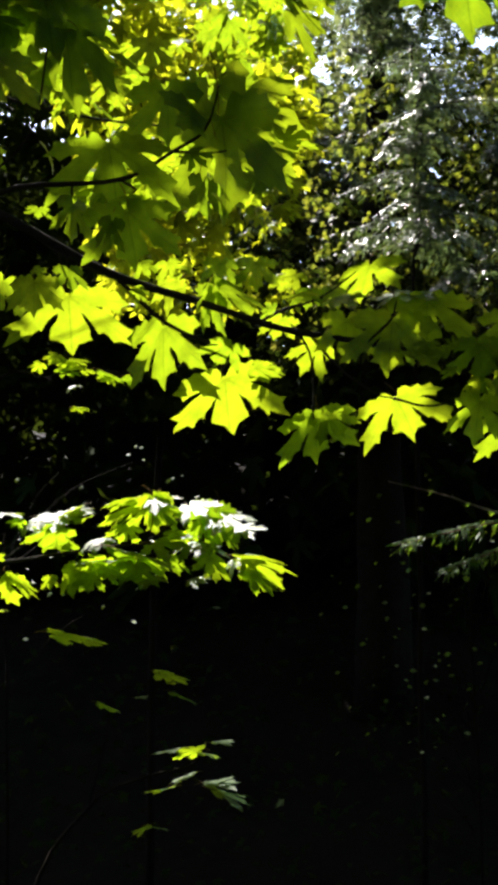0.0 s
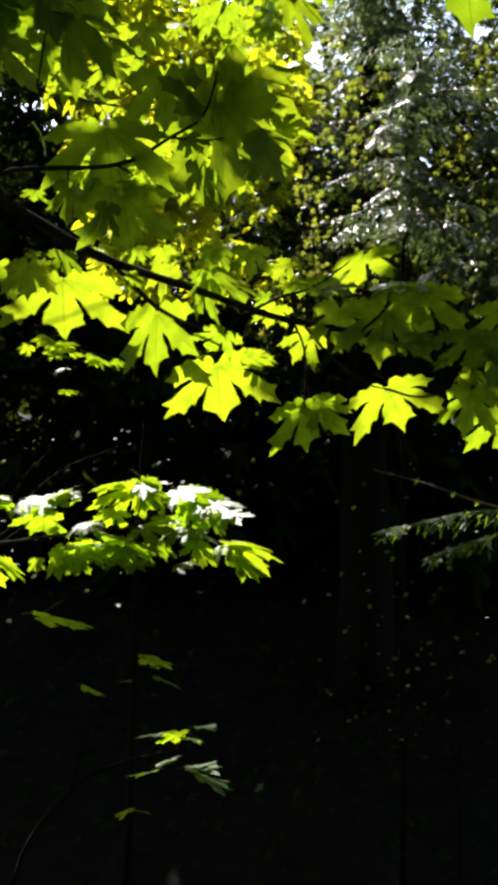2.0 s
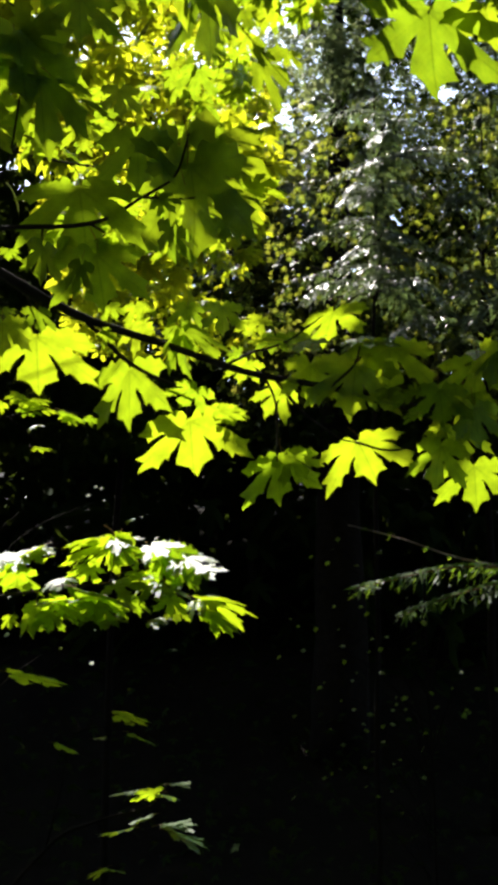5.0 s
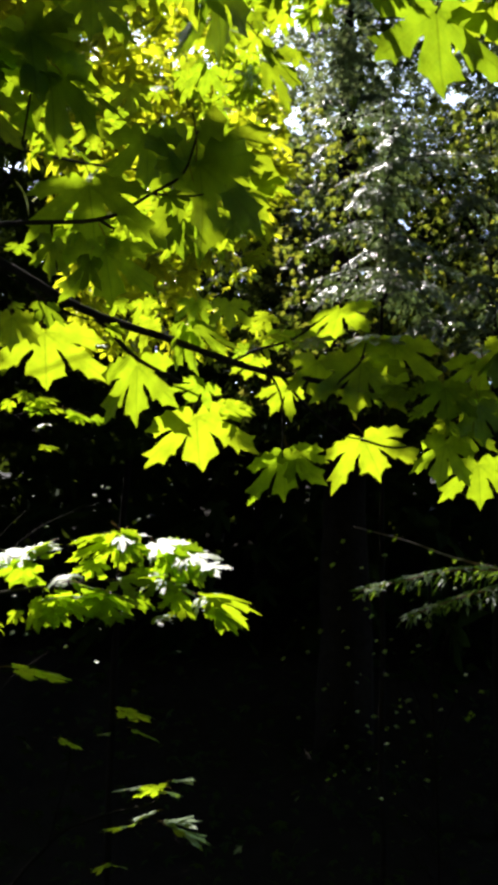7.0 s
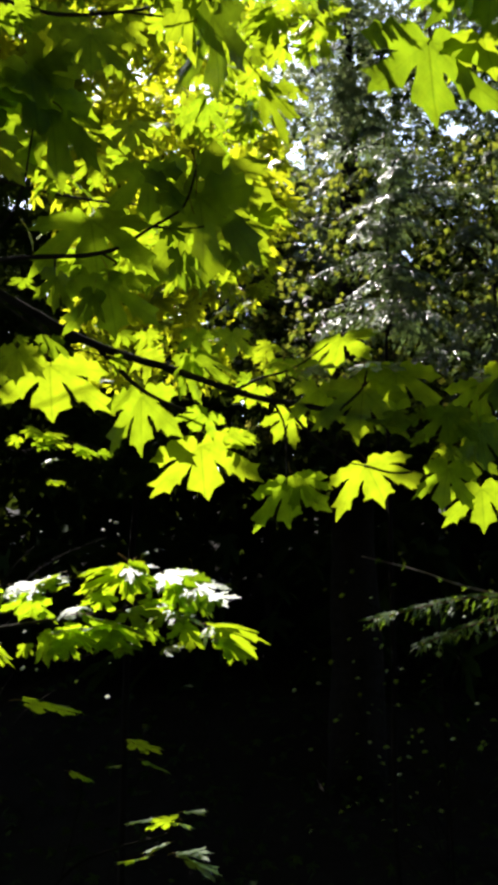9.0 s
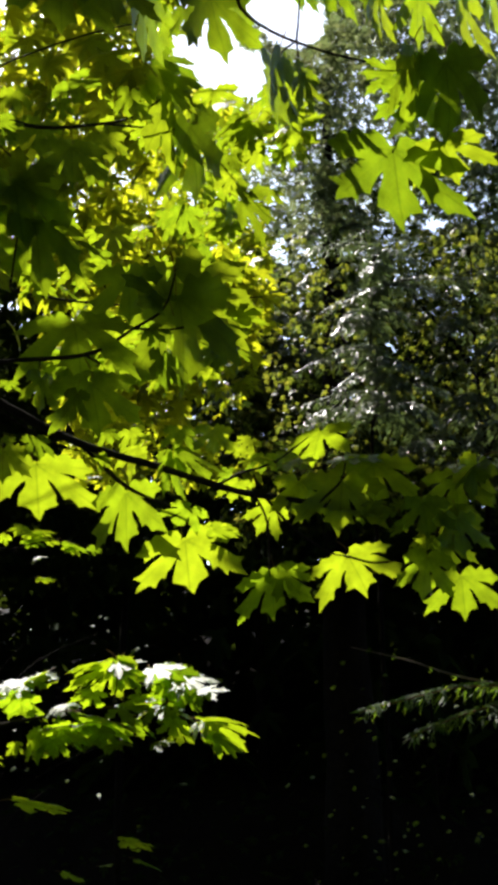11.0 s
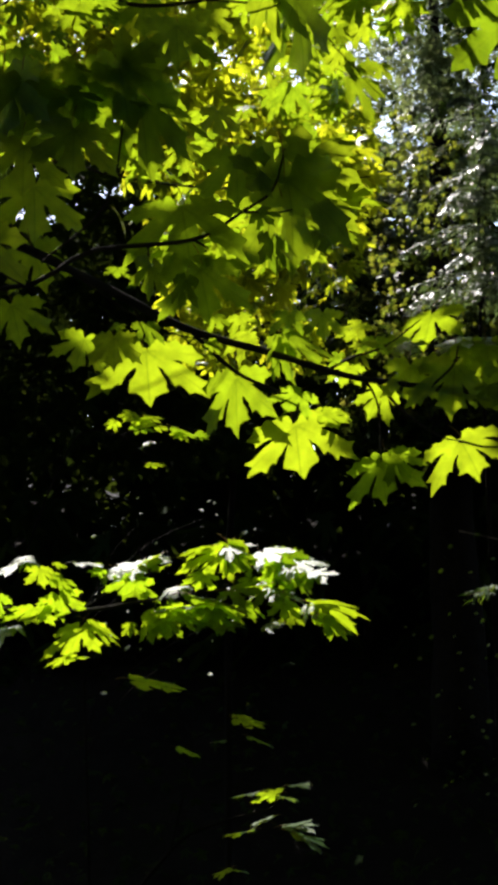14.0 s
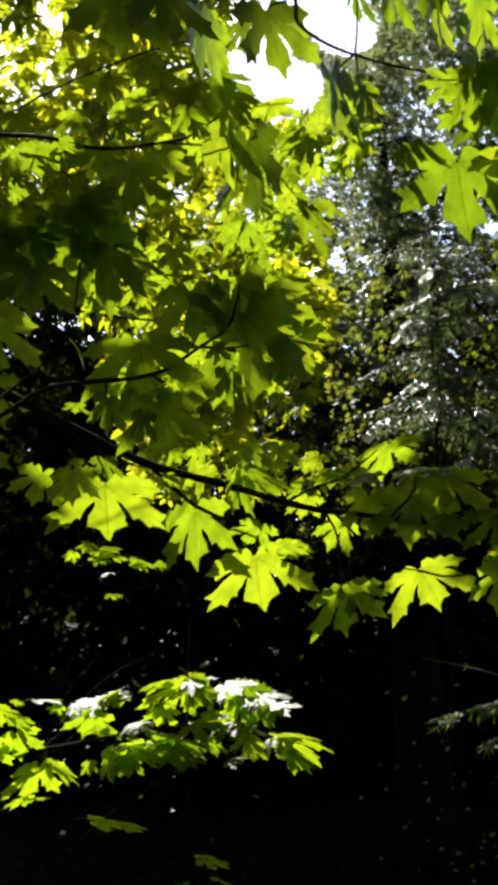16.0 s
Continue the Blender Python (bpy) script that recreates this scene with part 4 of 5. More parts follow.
leaf(mid, -0.957, 5.216, 2.541, -0.039, 0.016, -0.031, -0.41, 0.48, 0.77, 1, lit=1, kind=WAXY)
leaf(mid, -0.608, 5.226, 2.484, 0.046, 0.020, -0.020, 0.27, 0.30, 0.92, 2, lit=1, kind=WAXY)
tagged(mid, "twig of small sunlit leaves")

# ---- crowns ----
# feet of two added saplings in the hollow, with bearings of their lit leaves
FLECKS = (((1.0, 6.7), ((5.0, -0.6, 6.5), (7.0, -1.1, 6.5), (6.2, -3.5, 6.6), (7.4, -5.2, 6.8), (4.2, -2.1, 7.0), (10, -1.8, 6.2), (3.0, 0.1, 7.0), (9.7, 1.6, 6.2), (5.6, 2.6, 6.9), (4.0, -6.4, 6.6), (7.3, -2.6, 6.5), (5.6, -4.4, 6.6), (8.4, -4.4, 6.6), (6.6, -6.6, 6.8), (8.9, -3.0, 6.3), (6.2, -1.9, 6.6), (3.6, -4.6, 6.8), (7.9, 0.6, 6.4), (5.0, 1.2, 6.9), (4.2, 3.4, 6.9))),
                    ((-1.3, 6.3), ((-9.5, 5.4, 6.5), (-6.3, 5.8, 6.6), (-10.2, -0.1, 6.0), (-8.3, -0.8, 5.8), (-4.6, 5.0, 6.6), (-3.0, 1.8, 6.4), (-11.5, 2.6, 6.0))))
for _, spots in FLECKS:
    IN_SUN += [(Vector((y * math.tan(radians(az)), y, 1.6 + y * math.tan(radians(el)))), 0.1, 2) for az, el, y in spots]
GLADE = [(Vector((x, 9.6, z)), 0.45, 2) for x in (0.5, 1.1, 1.7) for z in (4.0, 4.7, 5.4, 6.1)]
GLADE += [(Vector((x, 7.0, z)), 0.6, 2) for x in (-2.5, -1.7, -0.9, -0.1, 0.5) for z in (3.3, 4.2, 5.2, 6.2, 6.9)]
GLADE += [(Vector((x, 9.8, z)), 0.4, 2) for x in (-1.0, -0.4, 0.2) for z in (4.8, 5.6, 6.4)]
GLADE += [(Vector((x, 12.0, z)), 0.5, 2) for x in (0.6, 1.5, 2.4, 3.2) for z in (4.8, 5.7, 6.6)]
GLADE += [(Vector((x, 3.7, z)), 0.35, 2) for x in (-1.0, -0.5, 0.0) for z in (3.0, 3.6)]

IN_SUN += [(Vector(p), 0.08, 2) for p in ((1.4, 6.13, 1.91), (1.2, 6.08, 1.95), (1.03, 6.03, 1.98), (0.78, 5.96, 2.05), (0.83, 5.94, 1.89), (0.64, 5.93, 1.85), (1.3, 6.1, 1.93), (1.1, 6.05, 1.96), (0.93, 6.0, 2.0), (0.86, 5.98, 2.03), (1.6, 6.17, 1.89))]


def open_to_sun(p, own=0.12, keep=0.72, least=1, spots=IN_SUN):
    """Whether a leaf at p would leave the sunlit leaves in the sun."""
    for c, size, lit in spots:
        if lit < least:
            continue
        d = p - c
        k = d.dot(SUN)
        if k > 0.02 and (d - SUN * k).length < size * keep + own * 0.6:
            return False
    return True


SMALL = [(0, 1), (.16, .72), (.13, .34), (.36, .6), (.76, .76), (.64, .42), (.24, .12), (.7, .03), (.3, -.12), (.03, -.05)]


class Crown:
    """Many leaves joined into one mesh."""

    def __init__(self, seed, outline=SMALL, rings=(0.5, 1.0)):
        self.rng = random.Random(seed)
        self.shapes = [leaf_shape(self.rng, rings=rings, outline=outline, stalk=0, droop=0.2) for _ in range(5)]
        self.v, self.f, self.uv = [], [], []

    def add(self, at, axis, normal, size):
        verts, faces, uv, _ = self.rng.choice(self.shapes)
        b = basis(axis, normal) * size
        k = len(self.v)
        at = Vector(at)
        self.v += [tuple(at + b @ Vector(p)) for p in verts]
        self.uv += uv
        self.f += [tuple(i + k for i in q) for q in faces]

    def link(self, name, mat, parent=None):
        me = bpy.data.meshes.new(name)
        me.from_pydata(self.v, [], self.f)
        me.materials.append(mat)
        lay = me.uv_layers.new(name="veins")
        for p in me.polygons:
            p.use_smooth = True
            for li in p.loop_indices:
                lay.data[li].uv = self.uv[me.loops[li].vertex_index]
        ob = new(name, me)
        if parent:
            ob.parent = parent
            ob.matrix_parent_inverse = parent.matrix_world.inverted()
        return ob


def bearing(az, el, y):
    """A place by its bearing and height angle from the path's start, and its distance ahead."""
    return Vector((y * math.tan(radians(az)), y, 1.6 + y * math.tan(radians(el))))


GAPS = ((-1.4, 31.6, 1.9, 2.0), (2.2, 22.6, 0.5, 0.6), (1.0, 30.2, 1.1, 1.2), (2.2, 27.3, 0.6, 0.6), (3.4, 32.4, 1.6, 1.2), (9.6, 23.6, 0.5, 0.4))


def in_gap(p):
    # whether p lies where the sky shows between the crowns, by its bearing from the start of the path
    az, el = math.degrees(math.atan2(p.x, p.y)), math.degrees(math.atan2(p.z - 1.6, p.y))
    ragged = 1 + 0.5 * noise.noise(Vector((az * 1.3, el * 1.3, 7)))
    return any(((az - a) / w) ** 2 + ((el - e) / h) ** 2 < ragged for a, e, w, h in GAPS)


def leaf_turn(rng, spread=0.7):
    """A drooping axis and an upper side that faces roughly to the sun."""
    n = (SUN * 0.8 + Vector((rng.gauss(0, spread), rng.gauss(0, spread), 0.5 + rng.gauss(0, spread * 0.6)))).normalized()
    a = Vector((rng.gauss(0, 1), rng.gauss(0, 1), -0.5))
    return a, n


# trunk of the near maple and limbs, out to the left
bm = bmesh.new()
rng = random.Random(21)
tube(bm, smooth_path([(-2.3, 2.7, -0.1), (-2.33, 2.72, 1.2), (-2.28, 2.68, 2.6), (-2.2, 2.75, 4.2), (-2.0, 2.9, 6.0)], 6), 0.17, 0.07, 12, rng, 0.07)
trunk = link_mesh("trunk", bm, [BARK])
trunk.parent = maple_tree
trunk.matrix_parent_inverse = maple_tree.matrix_world.inverted()
bm = bmesh.new()
tube(bm, smooth_path([(-1.7, 3.4, -0.1), (-1.72, 3.42, 0.7), (-1.7, 3.4, 1.35), (-1.75, 3.5, 2.2)], 6), 0.035, 0.012, 9, rng, 0.08)
stem_low = link_mesh("trunk", bm, [BARK])
stem_low.parent = low_maple
stem_low.matrix_parent_inverse = low_maple.matrix_world.inverted()

# inner boughs of the near maple: leaves one can tell apart, behind the hand-sized ones
rng = random.Random(33)
inner = stem("branch", maple_tree, [
    (0.008, 0.002, [(-2.2, 2.75, 3.4), (-1.5, 3.2, 3.3), (-0.9, 3.5, 3.05), (-0.4, 3.6, 2.95), (0.1, 3.7, 3.0)]),
    (0.004, 0.0015, [(-1.5, 3.2, 3.3), (-1.0, 3.8, 2.9), (-0.55, 4.2, 2.65), (-0.1, 4.3, 2.7)]),
    (0.004, 0.0015, [(-1.2, 3.35, 3.2), (-0.8, 3.3, 3.5), (-0.3, 3.3, 3.7), (0.1, 3.4, 3.75)])], seed=8)
tagged(inner, "inner maple bough crowded with lit leaves")
count = 0
while count < 390:
    y = rng.uniform(2.75, 4.6)
    az = radians(rng.uniform(-17, 3.5))
    el = radians(rng.uniform(17.5, 37))
    if math.degrees(az) > -3 and math.degrees(el) > 30.3 or math.degrees(az) < -8.5 - max(0, math.degrees(el) - 20.5) and math.degrees(el) < 23:
        continue
    if math.degrees(az) > 0.5 - 4 * rng.random() and math.degrees(el) < 27:
        continue
    p = Vector((y * math.tan(az), y, 1.6 + y * math.tan(el)))
    if in_gap(p) or not open_to_sun(p, 0.09):
        continue
    a, n = leaf_turn(rng, 0.55)
    a = a.normalized() * rng.uniform(0.042, 0.085)
    leaf(inner, *p, *a, *n, v=rng.randrange(6), lit=1.5 if rng.random() < 0.85 else None)
    count += 1

# more leaves for the near maple, overhead and to the left, mostly unseen, for shade
crown = Crown(40, SMALL)
rng = crown.rng
n_crown = 0
while n_crown < 1500:
    p = Vector((rng.uniform(-4.2, 0.6), rng.uniform(2.2, 7.5), rng.uniform(3.0, 7.5)))
    el = math.degrees(math.atan2(p.z - 1.6, p.y))
    az = math.degrees(math.atan2(p.x, p.y))
    if el < (38 if az > -5 else 32.5) and az > -17:
        continue
    if not open_to_sun(p, 0.2, 0.72, 1.5):
        continue
    a, n = leaf_turn(rng)
    crown.add(p, a, n, rng.uniform(0.10, 0.17))
    n_crown += 1
# leaves set sunward of each leaf meant for shade, mostly out of view
for c, size, _ in IN_SHADE:
    for k in range(22 if c.z < 1.52 else (26 if c.x < -0.36 else 18 if c.x > 0.12 else rng.choice((12, 15, 20)))):
        for tries in range(10):
            away = rng.uniform(5.0, 6.5) if c.z < 1.52 else rng.uniform(2.0, 3.7)
            p = c + SUN * away + Vector([rng.gauss(0, 0.42 * size) for _ in range(3)])
            if open_to_sun(p, 0.05, 0.68, 2):
                a, n = leaf_turn(rng, 0.3)
                crown.add(p, a, n, rng.uniform(0.05, 0.09) * (1.6 if c.z < 1.52 else 1.0))
                break
crown.link("crown", MAPLE_FAR, maple_tree)

# ---- a second maple behind ----
maple_back = empty("maple_tree", (-3.0, 7.6, -1.5), "maple behind with a sunlit small-leaved crown", "tree")
bm = bmesh.new()
tube(bm, smooth_path([(-3.0, 7.6, -1.7), (-2.95, 7.6, 2), (-2.7, 7.6, 4), (-2.3, 7.7, 6.2)], 5), 0.06, 0.02, 10, rng, 0.08)
for i in range(9):
    z = rng.uniform(3.6, 5.6)
    x0 = -2.95 + 0.14 * (z - 2)
    e = Vector((x0 + rng.uniform(0.5, 3.2), 7.6 + rng.uniform(-1.2, 1.0), z + rng.uniform(0.3, 1.0)))
    limb = smooth_path([(x0, 7.6, z), ((x0 + e.x) / 2, (7.6 + e.y) / 2, z + 0.5), e], 4)
    if not any(in_gap(q) for q in limb):
        tube(bm, limb, 0.014, 0.004, 6, rng, 0.1)
t2 = link_mesh("trunk", bm, [BARK])
t2.parent = maple_back
t2.matrix_parent_inverse = maple_back.matrix_world.inverted()
crown = Crown(50)
rng = crown.rng
n_crown = 0
while n_crown < 2300:
    y = rng.uniform(6.5, 7.5)
    az = rng.uniform(-19, 2.8)
    el = rng.uniform(15, 37)
    if az < -8 and el < 19 + 1.5 * math.sin(az) or az < -10 and el < 22.5 or az > 0.5 + 3 * math.sin(el * 0.7) and el < 26 or el > 36.5 - 4 * max(0, az + 2.2):
        continue
    p = Vector((y * math.tan(radians(az)), y, 1.6 + y * math.tan(radians(el))))
    if noise.noise(p * 1.6) < -0.3 or in_gap(p) or not open_to_sun(p, 0.08, 0.5):
        continue
    a, n = leaf_turn(rng, 0.6)
    crown.add(p, a, n, rng.uniform(0.06, 0.13))
    n_crown += 1
for i in range(800):
    p = bearing(rng.uniform(-7.5, 1), rng.uniform(12.5, 18.5), rng.uniform(6.4, 7.5))
    if noise.noise(p * 1.9) > -0.1 and open_to_sun(p, 0.08, 0.5):
        a, n = leaf_turn(rng, 0.6)
        crown.add(p, a, n, rng.uniform(0.05, 0.10))
for i in range(640):
    p = bearing(rng.uniform(-19, -2.5), rng.uniform(26, 38), rng.uniform(6.4, 7.6))
    if not in_gap(p) and open_to_sun(p, 0.08, 0.5):
        a, n = leaf_turn(rng, 0.6)
        crown.add(p, a, n, rng.uniform(0.08, 0.14))
crown.link("crown", MAPLE_FAR, maple_back)


def ground_z(x, y):
    """Height of the forest floor: level at the eye, a hollow in front, then the bank."""
    hollow = -1.6 / (1 + math.exp(-(y - 5.5) * 2.0))
    bank = 4.8 / (1 + math.exp(-(y - 13.0) * 0.7)) + max(0.0, y - 16) * 0.15
    return hollow + bank + 0.18 * noise.noise(Vector((x * 0.5, y * 0.5, 0))) + 0.07 * noise.noise(Vector((x * 1.7, y * 1.7, 3)))


# ---- conifers ----
def bough_of(root, path, r, rng, quad=0.05, fill=3, wide=0.4, thick=0.008, mats=None):
    """One conifer bough: its wood and flat side sprays of overlapping scales, which hang with it."""
    bm = bmesh.new()
    tube(bm, path, thick + 0.004 * r, 0.002, 5, rng, 0.1)
    wood = len(bm.faces)
    n = len(path)
    for k0 in range(2, n):
        along = (path[k0] - path[k0 - 1]).normalized()
        across = along.cross(Vector((0, 0, 1))).normalized()
        face = across.cross(along).normalized()
        for rep in range(fill if r > 0.35 else k0 % 2):
            p = path[k0 - 1].lerp(path[k0], rng.random())
            span = wide * r * math.sin(math.pi * min(1, 0.25 + 0.7 * k0 / n)) * rng.uniform(0.6, 1.15)
            for sgn in (-1, 1):
                way = (across * sgn + along * rng.uniform(0.3, 0.9)).normalized()
                m = max(3, int(span / quad * 1.5))
                for k in range(m):
                    s = (k + rng.random()) / m
                    c = p + way * span * s + Vector((0, 0, -0.55 * span * s * s)) + Vector([rng.gauss(0, quad * 0.35) for _ in range(3)])
                    u = (way + across * rng.gauss(0, 0.3) + along * rng.gauss(0, 0.3) + Vector((0, 0, rng.gauss(0, 0.2) - 1.1 * s))).normalized() * quad * rng.uniform(0.9, 1.9)
                    w = u.cross(face + Vector([rng.gauss(0, 0.38) for _ in range(3)])).normalized() * quad * rng.uniform(0.16, 0.3)
                    bm.faces.new([bm.verts.new(q) for q in (c - u * 0.6, c + w, c + u, c - w)])
        if r > 0.3 and k0 > 3:
            # a close row of scales added on the bough's upper edge, as its highlight
            for rep in range(6):
                c = path[k0 - 1].lerp(path[k0], rng.random()) + across * rng.gauss(0, 0.02) + face * 0.012
                u = (along + across * rng.gauss(0, 0.35)).normalized() * quad * rng.uniform(0.6, 1.0)
                c += (across if across.y < 0 else -across) * rng.uniform(0, 0.025)
                # they face halfway between sun and viewer, so the edge gleams white
                w = u.cross(Vector((-0.6, -0.5, 0.6)) + Vector([rng.gauss(0, 0.2) for _ in range(3)])).normalized() * quad * rng.uniform(0.3, 0.45)
                bm.faces.new([bm.verts.new(q) for q in (c - u * 0.6, c + w, c + u, c - w)])
    for k, f in enumerate(bm.faces):
        f.material_index = 0 if k < wood else 1
    ob = link_mesh("bough", bm, mats or [SHADE_BARK, NEEDLE], smooth=False)
    ob.data.uv_layers.new(name="veins")
    for l in ob.data.uv_layers[0].data:
        l.uv = (0.5, 0.5)
    ob.parent = root
    ob.matrix_parent_inverse = root.matrix_world.inverted()
    return ob


def conifer(at, top, reach, seed, label, low, tiers, quad=0.05, fill=3, stout=0.05, fans=()):
    """A conifer on a bare lower trunk, with tiers of spreading boughs of flat sprays that bend down at their ends."""
    rng = random.Random(seed)
    x, y = at
    floor = ground_z(x, y)
    root = empty("conifer", (x, y, floor), label, "tree", "conifers")
    bm = bmesh.new()
    tube(bm, [(x + rng.uniform(-.02, .02), y, floor - 0.1 + (top - floor + 0.1) * k / 14) for k in range(15)], stout, 0.008 if stout < 0.1 else stout * 0.1, 12, rng, 0.08)
    t = link_mesh("trunk", bm, [SHADE_BARK])
    t.parent = root
    t.matrix_parent_inverse = root.matrix_world.inverted()
    for i in range(tiers):
        s = i / (tiers - 1)
        h = low + (top - 0.1 - low) * s
        turn = rng.uniform(0, 6.28)
        round_ = 5 if s < 0.7 else 4
        for k in range(round_):
            a = turn + 2 * math.pi * (k + rng.uniform(-0.25, 0.25)) / round_
            r = (0.14 + reach * (1 - s) ** 0.8) * rng.uniform(0.5, 1.25)
            d = Vector((math.cos(a), math.sin(a), 0))
            r *= 1 - 0.6 * max(0.0, d.dot(SUN) / 0.68) + 0.25 * max(0.0, -d.dot(SUN) / 0.68)
            b0 = Vector((x, y, h + rng.uniform(-0.06, 0.06)))
            up = Vector((0, 0, r))
            path = smooth_path([b0, b0 + d * r * 0.4 + up * 0.14, b0 + d * r * 0.75 + up * 0.07, b0 + d * r - up * rng.uniform(0.1, 0.3)], 4)
            bough_of(root, path, r, rng, quad, fill)
    for a, b, c in fans:
        # long boughs on the side that faces the hollow, arched over and hung with fine sprays
        ends = [bearing(*a, y - 0.25), bearing(*b, y - 0.5), bearing(*c, y - 0.6)]
        path = smooth_path([(x, y, ends[0].z - 0.12)] + ends, 6)
        bough_of(root, path, 0.7, rng, 0.028, 2, 0.22, 0.006)
    return root


# bearings of the long boughs' roots, middles and tips
FANS = [((6.9, 22.6), (5.4, 22.9), (3.7, 22.5)), ((6.9, 22.4), (7.9, 22.5), (8.6, 22.1)), ((6.7, 20.9), (5.4, 20.5), (4.1, 19.8)),
        ((6.9, 20.9), (8.2, 21.0), (9.5, 20.7)), ((7.5, 21.1), (9.5, 21.3), (11.3, 21.2)), ((6.4, 17.8), (4.4, 17.8), (2.8, 17.2)),
        ((6.7, 17.7), (7.7, 17.6), (8.9, 17.0)), ((6.7, 18.2), (5.4, 18.3), (4.4, 18.0)), ((6.4, 16.2), (4.9, 16.2), (3.2, 15.7)),
        ((6.9, 16.3), (8.7, 16.5), (9.9, 16.1)), ((6.4, 19.2), (5.4, 19.4), (4.6, 18.8)), ((6.9, 21.8), (6.8, 22.0), (6.5, 21.6)),
        ((6.7, 19.7), (5.6, 19.9), (5.0, 19.4)), ((6.7, 17.2), (5.7, 17.1), (4.6, 16.4)), ((6.9, 17.0), (7.5, 16.9), (8.1, 16.4))]


conifer((1.13, 10.2), 6.05, 0.5, 61, "young conifer with tiers of sunlit sprays", 4.3, 3, 0.034, 2, 0.03, FANS)
conifer((2.35, 11.8), 6.6, 1.0, 62, "shaded conifer on the bank", 4.3, 6, 0.045, 2)
conifer((1.05, 12.8), 9.0, 0.5, 63, "tall conifer with a straight trunk behind on the bank", 6.6, 7, 0.045, 3, 0.30)
conifer((0.2, 13.8), 7.6, 0.9, 64, "slender conifer behind on the bank", 5.6, 6, 0.05, 3)

# a maple behind the conifers, whose leaves catch the sun between their boughs
maple_far = empty("maple_tree", (2.9, 12.4, ground_z(2.9, 12.4)), "small maple behind conifers with specks of sunlit leaves", "tree")
bm = bmesh.new()
rng = random.Random(68)
tube(bm, smooth_path([(2.9, 12.4, ground_z(2.9, 12.4) - 0.1), (2.85, 12.4, 3.5), (2.5, 12.3, 5.2), (1.8, 12.2, 6.2)], 5), 0.06, 0.015, 8, rng, 0.08)
for e in ((0.7, 12.0, 5.1), (1.3, 12.1, 5.6), (1.9, 12.0, 4.9), (2.2, 12.2, 6.3)):
    tube(bm, smooth_path([(2.8, 12.4, 4.0), ((2.8 + e[0]) / 2, 12.25, e[2] - 0.3), e], 4), 0.025, 0.006, 6, rng, 0.1)
t = link_mesh("trunk", bm, [SHADE_BARK])
t.parent = maple_far
t.matrix_parent_inverse = maple_far.matrix_world.inverted()
crown = Crown(52)
rng = crown.rng
n_crown = 0
while n_crown < 2200:
    y, az, el = rng.uniform(11.2, 12.6), rng.uniform(1.5, 13), rng.uniform(11.5, 23.5)
    p = Vector((y * math.tan(radians(az)), y, 1.6 + y * math.tan(radians(el))))
    if noise.noise(p * 1.9) < -0.02:
        continue
    a, n = leaf_turn(rng, 0.8)
    crown.add(p, a, n, rng.uniform(0.026, 0.06))
    n_crown += 1
for i in range(900):
    p = bearing(rng.uniform(7.5, 13), rng.uniform(14.5, 22.5), rng.uniform(11.2, 12.2))
    if noise.noise(p * 2.3) > -0.1:
        a, n = leaf_turn(rng, 0.8)
        crown.add(p, a, n, rng.uniform(0.02, 0.045))
crown.link("crown", OLIVE, maple_far)

# a third maple, whose fine crown fills the gap between the second one and the conifers
maple_third = empty("maple_tree", (-1.0, 10.4, ground_z(-1.0, 10.4)), "slender maple with a fine sunlit yellow-green crown", "tree")
bm = bmesh.new()
rng = random.Random(91)
foot = ground_z(-1.0, 10.4) - 0.1
tube(bm, smooth_path([(-1.0, 10.4, foot), (-0.95, 10.4, 2.5), (-0.7, 10.2, 4.6), (-0.5, 10.0, 6.4)], 5), 0.035, 0.012, 9, rng, 0.08)
for i in range(8):
    z = rng.uniform(3.6, 5.6)
    e = Vector((rng.uniform(-1.2, 0.4), rng.uniform(9.2, 10.4), z + rng.uniform(0.4, 1.1)))
    limb = smooth_path([(-0.8, 10.25, z), ((e.x - 0.8) / 2, (e.y + 10.25) / 2, (z + e.z) / 2 + 0.15), e], 4)
    if not any(in_gap(q) for q in limb):
        tube(bm, limb, 0.014, 0.003, 6, rng, 0.1)
t = link_mesh("trunk", bm, [SHADE_BARK])
t.parent = maple_third
t.matrix_parent_inverse = maple_third.matrix_world.inverted()
crown = Crown(53)
rng = crown.rng
n_crown = 0
while n_crown < 1700:
    y, az, el = rng.uniform(9.2, 10.6), rng.uniform(-7, 2.2), rng.uniform(17.5, 29.6)
    p = bearing(az, el, y)
    if noise.noise(p * 1.7) < -0.25 or in_gap(p) or az > 0.8 + 1.2 * math.sin(el * 0.9) or not open_to_sun(p, 0.06, 0.5):
        continue
    a, n = leaf_turn(rng, 0.7)
    crown.add(p, a, n, rng.uniform(0.05, 0.11))
    n_crown += 1
crown.link("crown", MAPLE_FAR, maple_third)

# a small fir beside the bank, whose lowest boughs reach in from the side
rng = random.Random(67)
fir = empty("fir_sapling", (2.6, 6.2, ground_z(2.6, 6.2)), "small fir with low boughs in dappled light", "tree")
bm = bmesh.new()
tube(bm, [(2.6, 6.2, ground_z(2.6, 6.2) - 0.05), (2.6, 6.2, 1.0), (2.62, 6.2, 2.2), (2.6, 6.2, 3.4)], 0.05, 0.015, 9, rng, 0.08)
t = link_mesh("trunk", bm, [SHADE_BARK])
t.parent = fir
t.matrix_parent_inverse = fir.matrix_world.inverted()
